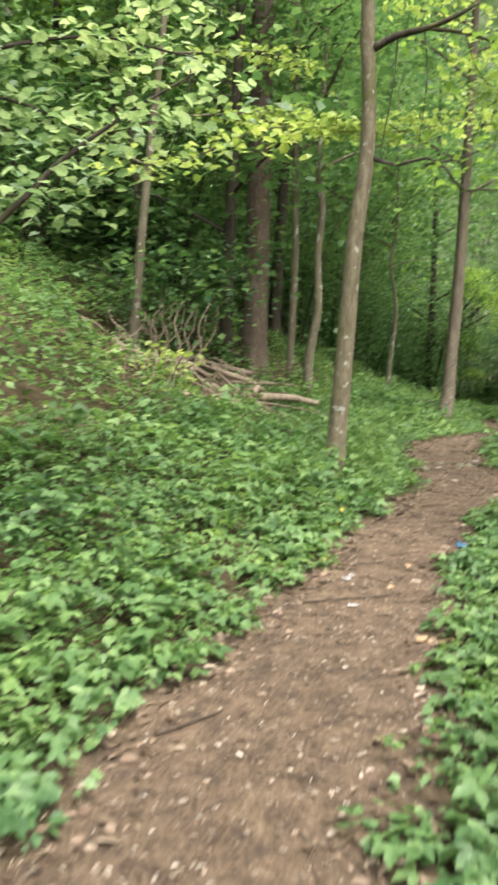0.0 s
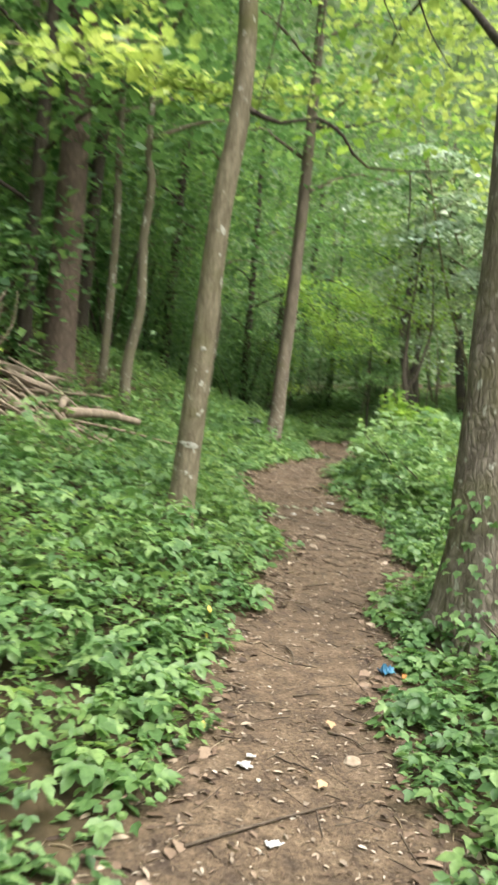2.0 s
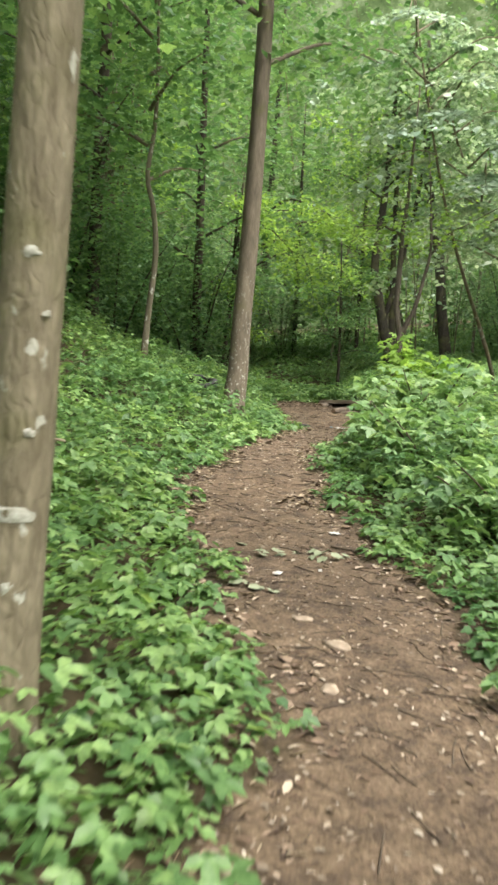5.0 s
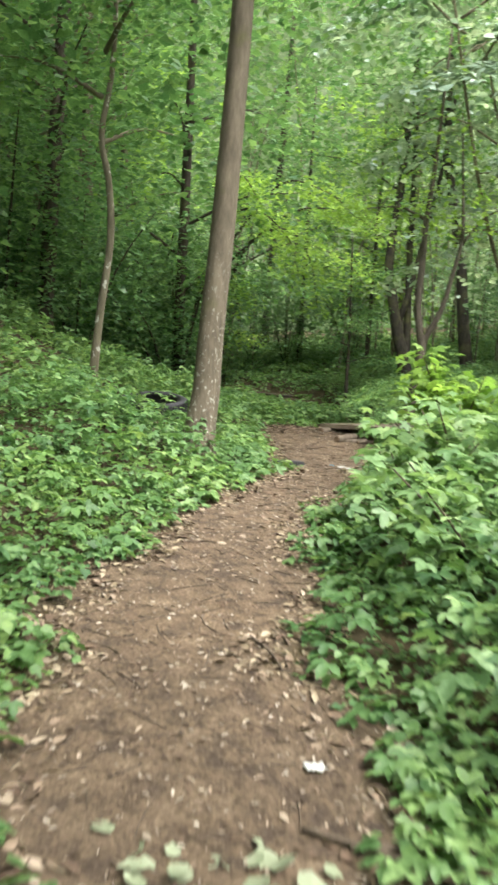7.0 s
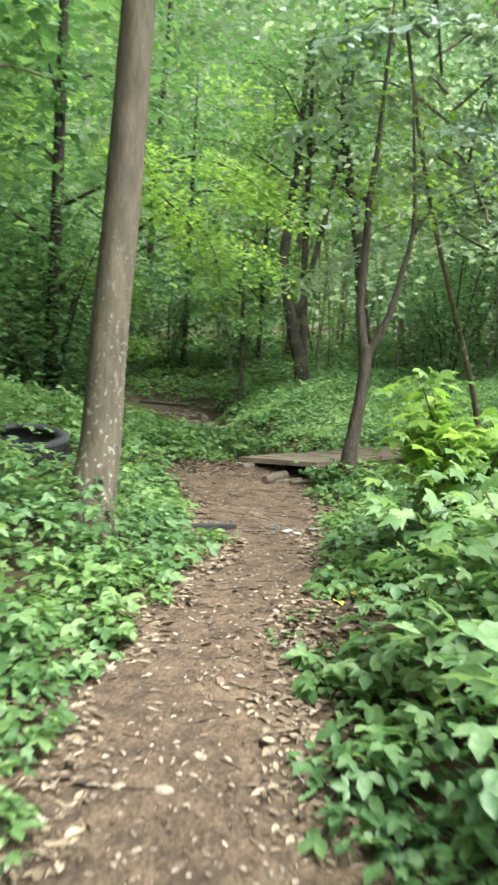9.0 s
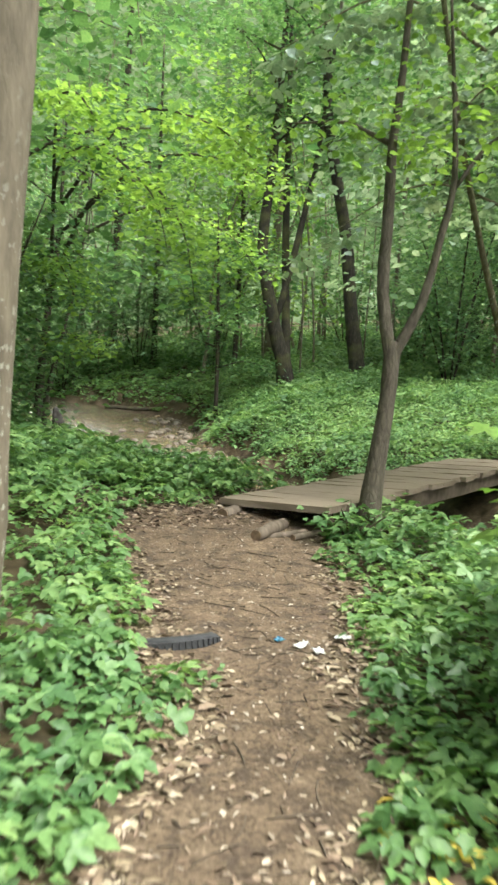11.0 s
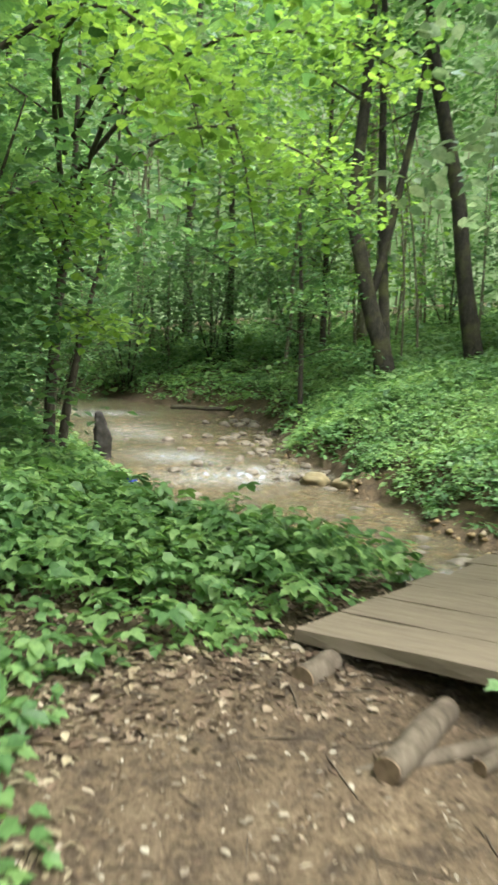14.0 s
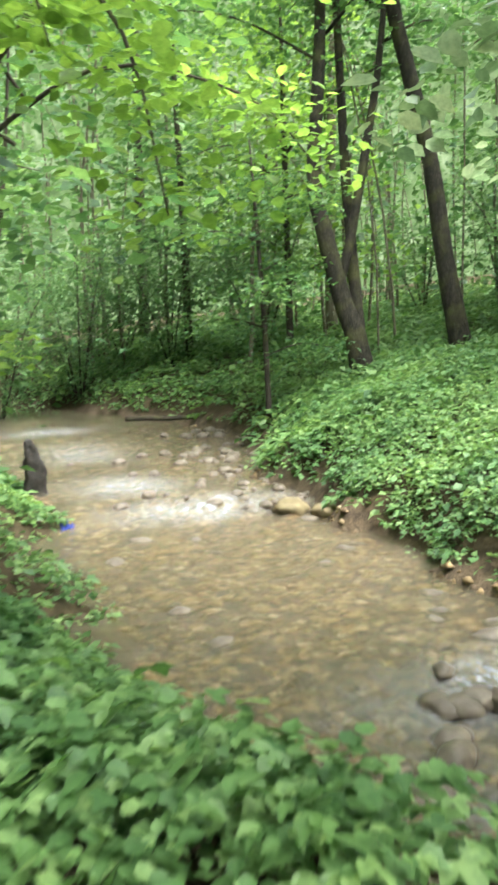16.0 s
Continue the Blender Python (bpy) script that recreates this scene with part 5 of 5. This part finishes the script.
f = oct_f[None] + (np.arange(n) * 6)[:, None, None]
GRAVEL = island_material("stream_gravel", [(0, (0.10, 0.065, 0.035)), (0.5, (0.32, 0.215, 0.10)), (0.85, (0.44, 0.32, 0.17)), (1, (0.55, 0.45, 0.31))], 0.6, 0.3)
tagged(part("gravel", mesh_of("gravel", v.reshape(-1, 3), f.reshape(-1, 3), True), GRAVEL), "brown gravel on the stream bed", "gravel", kind="stuff")


# ---------------------------------------------------------------- litter on the path
def scatter(n, rs, inner=True, x0=-3, x1=8, y0=0.3, y1=20.2):
    x, y = rs.uniform(x0, x1, n), rs.uniform(y0, y1, n)
    p = path_side(x, y)
    ok = (p < 0.12) if inner else (np.abs(p - 0.02) < 0.2)
    return x[ok], y[ok]


def flat_litter(name, x, y, rs, lo, hi, mat, label, curl=0.25, narrow=1.0):
    n = len(x)
    at = np.stack([x, y, land(x, y) + rs.uniform(0.002, 0.009, n)], 1)
    a = rs.uniform(0, 2 * np.pi, n)
    ahead = np.stack([np.cos(a), np.sin(a), rs.normal(0, 0.1, n)], 1)
    up = random_up(n, curl, rs)
    size = rs.uniform(lo, hi, n)
    side = unit(np.cross(up, unit(ahead)))
    wide = rs.uniform(0.25, 1.0, n) * narrow
    v, f = leaf_arrays(at, ahead, up, size, True)
    v = v.reshape(n, -1, 3)
    off = np.sum((v - at[:, None, :]) * side[:, None, :], 2, keepdims=True)
    v = v - off * side[:, None, :] * (1 - wide[:, None, None])
    tagged(part(name, mesh_of(name, v.reshape(-1, 3), f), mat), label, "leaf litter", kind="stuff")


rs = np.random.RandomState(97)
flat_litter("dry_leaves", *scatter(52000, rs), rs, 0.012, 0.045, LITTER, "dry brown fallen leaves and flakes on the path", 0.15, 0.7)
flat_litter("dry_leaves", *scatter(46000, rs, False), rs, 0.03, 0.08, LITTER, "dry tan leaves gathered along the path edges", 0.35)
hx, hy = rs.uniform(4.9, 7.0, 5200), rs.uniform(19.0, 21.0, 5200)
flat_litter("dry_leaves", hx, hy, rs, 0.02, 0.055, LITTER, "dry tan leaves covering the ground by the bridge", 0.4)
hx, hy = rs.normal(-0.9, 0.9, 2600), rs.normal(11.4, 0.8, 2600)
flat_litter("dry_leaves", hx, hy, rs, 0.05, 0.12, LITTER, "dry brown leaves lying round the brushwood", 0.6)
gx_, gy_ = scatter(36000, rs, False, x0=1.5, y0=11.5)
flat_litter("dry_leaves", gx_, gy_, rs, 0.03, 0.065, STRAW, "bleached dry leaves lying along the path edges", 0.35, 0.8)
gx_, gy_ = rs.normal(4.65, 0.28, 700), rs.normal(14.5, 0.4, 700)
flat_litter("dry_leaves", gx_, gy_, rs, 0.03, 0.07, LITTER, "brown dry leaves gathered on bare ground", 0.4)
gx_, gy_ = scatter(30000, rs, False, y0=2.0)
flat_litter("dry_grass", gx_, gy_, rs, 0.03, 0.09, STRAW, "pale dry grass blades along the path edges", 0.3, 0.13)
flat_litter("wood_chips", *scatter(42000, rs), rs, 0.010, 0.038, CHIPS, "pale wood chips trodden into the path", 0.12)


def twigs(count, rs):
    v, f = [], []
    x, y = scatter(count, rs)
    for px, py in zip(x, y):
        o, L, r, a = len(v), rs.uniform(0.03, 0.2), rs.uniform(0.001, 0.0035), rs.uniform(0, 2 * math.pi)
        bend = rs.normal(0, 0.15)
        for k in range(4):
            u = k / 3 - 0.5
            cx, cy = px + math.cos(a + bend * u) * L * u, py + math.sin(a + bend * u) * L * u
            cz = float(land(cx, cy)) + r
            for j in range(4):
                w = j * math.pi / 2
                v.append((cx - math.sin(a) * r * math.cos(w), cy + math.cos(a) * r * math.cos(w), cz + r * math.sin(w)))
        for k in range(3):
            for j in range(4):
                f.append((o + 4 * k + j, o + 4 * k + (j + 1) % 4, o + 4 * k + 4 + (j + 1) % 4, o + 4 * k + 4 + j))
    tagged(part("twigs", mesh_of("twigs", v, f, True), TWIG), "small dark twigs scattered over the path", "twigs", kind="stuff")


twigs(9500, rs)


def scrap(name, label, x, y, w, d, h, mat, seed, turn_=0, second=None):
    """A crumpled piece of litter."""
    rs = np.random.RandomState(seed)
    bm = bmesh.new()
    bmesh.ops.create_grid(bm, x_segments=7, y_segments=5, size=0.5)
    for v in bm.verts:
        v.co.x, v.co.y, v.co.z = v.co.x * w * rs.uniform(0.75, 1.1), v.co.y * d * rs.uniform(0.75, 1.1), h * abs(rs.normal(0.35, 0.4))
    bmesh.ops.solidify(bm, geom=bm.faces[:], thickness=0.003)
    ob = part(name, from_bm(name, bm), mat)
    ob.matrix_basis = pose(x, y, float(land(x, y)) + 0.012, 0, 0, turn_)
    return tagged(ob, label, "litter")


scrap("wrapper", "crumpled blue foil wrapper at the path edge", 1.63, 6.27, 0.085, 0.06, 0.04, BLUE, 1, 20)
scrap("wrapper", "torn orange scrap of wrapper beside the path", 1.71, 6.22, 0.03, 0.025, 0.02, ORANGE, 2, 40)
scrap("paper_scrap", "crumpled white paper lying on the path", 5.47, 16.82, 0.09, 0.05, 0.015, PAPER, 3, 30)
scrap("paper_scrap", "small white paper scrap lying on the path", 5.50, 16.72, 0.07, 0.05, 0.015, PAPER, 4, 80)
scrap("carton", "flattened white carton at the path edge", 5.72, 16.85, 0.085, 0.06, 0.012, PAPER, 5, 15)
scrap("wrapper", "small blue scrap trodden into the path", 5.40, 16.92, 0.05, 0.04, 0.01, BLUE, 6, 0)
scrap("wrapper", "blue and white plastic scrap among plants", 7.56, 27.94, 0.16, 0.10, 0.1, BLUE_BAG, 7, 0)
for i, (x, y, s) in enumerate(((0.78, 6.7, 0.07), (0.72, 6.45, 0.045), (0.55, 5.6, 0.05))):
    me = leaf_mesh("fallen_leaf", np.array([(0.0, 0, 0)]), np.array([(0.3, 0.8, 0.5)]), np.array([(0.0, -0.5, 0.85)]), np.array([s]))
    ob = part("fallen_leaf", me, YELLOW_LEAF)
    ob.location = (x, y, float(land(x, y)) + 0.12 - 0.03 * i)
    ob.scale = (0.42, 1, 1)
    tagged(ob, "single yellowed leaf caught among green plants", "leaf")

PALE = plain_material("bleached_leaf", (0.13, 0.155, 0.085), (0.22, 0.245, 0.16), 14, 0.7, 0.3)
TAN = plain_material("tan_leaf", (0.26, 0.16, 0.08), (0.40, 0.28, 0.16), 14, 0.7, 0.3)


def leaf_pile(label, x, y, count, spread, size, mat, seed):
    rs = np.random.RandomState(seed)
    o = (x, y, float(land(x, y)))
    at = np.stack([rs.normal(0, spread, count), rs.normal(0, spread, count), rs.uniform(0.006, 0.03, count)], 1)
    me = leaf_mesh("fallen_leaves", at, flat_dirs(count, 0.0, rs), random_up(count, 0.3, rs), rs.uniform(0.7, 1.2, count) * size, "lobed")
    ob = part("fallen_leaves", me, mat)
    ob.location = o
    return tagged(ob, label, "leaves")


leaf_pile("wilted pale leaves trodden flat on the path", 2.14, 10.07, 5, 0.05, 0.09, PALE, 1)
leaf_pile("wilted pale leaves trodden flat on the path", 2.48, 10.63, 9, 0.07, 0.08, PALE, 2)
leaf_pile("wilted pale leaves trodden flat on the path", 2.72, 10.58, 9, 0.07, 0.08, PALE, 3)
leaf_pile("tan fallen leaf lying on the path", 1.14, 5.73, 1, 0.0, 0.05, TAN, 4)
leaf_pile("tan fallen leaf lying at the path edge", 1.38, 5.61, 2, 0.03, 0.055, TAN, 5)
leaf_pile("tan fallen leaf lying on the path", 0.93, 5.31, 2, 0.04, 0.05, TAN, 6)
leaf_pile("yellowing low plant at the path edge", 5.05, 15.3, 26, 0.10, 0.08, YELLOW_LEAF, 7)
leaf_pile("dry tan leaves gathered beside the path", 1.25, 4.3, 30, 0.14, 0.06, TAN, 8)
for i, (x, y, s) in enumerate(((3.0, 11.02, 0.07), (2.35, 10.26, 0.06), (2.6, 10.27, 0.035), (0.68, 5.41, 0.06), (0.72, 5.47, 0.035), (0.67, 4.94, 0.06), (0.69, 5.42, 0.05))):
    scrap("paper_scrap", "small white paper scrap trodden into the path", x, y, s, s * 0.6, 0.008, PAPER, 20 + i, 40 * i)
for i, (x, y, s) in enumerate(((1.14, 5.46, 0.05), (3.49, 13.63, 0.03), (3.31, 13.47, 0.035), (3.18, 13.51, 0.025), (2.1, 8.9, 0.05), (2.3, 9.3, 0.06), (2.25, 9.6, 0.05))):
    stone("pale flat stone set in the path", x, y, float(land(x, y)), s, s * 0.7, s * 0.3, 120 + i, DEAD_WOOD, "path stones")
for i, (a, b, r) in enumerate((((0.70, 6.12), (0.83, 6.07), 0.004), ((1.06, 6.02), (1.19, 6.03), 0.005), ((1.11, 5.67), (1.23, 5.53), 0.005), ((2.95, 10.62), (3.26, 10.53), 0.012), ((2.85, 10.72), (3.2, 10.4), 0.009), ((3.08, 12.07), (3.12, 11.7), 0.006), ((0.02, 4.5), (0.22, 4.71), 0.006), ((0.37, 4.94), (0.95, 5.15), 0.006), ((1.87, 7.15), (1.88, 6.92), 0.006), ((1.64, 7.66), (1.89, 7.77), 0.005), ((1.19, 6.61), (1.17, 6.38), 0.006), ((-0.3, 3.1), (-0.05, 3.35), 0.006))):
    za, zb = float(land(*a)) + r + 0.004, float(land(*b)) + r + 0.004
    t = thing("stick", "thin dark stick lying on the path", "stick", "sticks on the path", (a[0], a[1], za))
    dx, dy, dz = b[0] - a[0], b[1] - a[1], zb - za
    stick(t, [(0, 0, 0, r), (dx * 0.5 + 0.02, dy * 0.5 + 0.01, dz * 0.5 + 0.004, r * 0.9), (dx, dy, dz, r * 0.6)], TWIG, i, "wood")
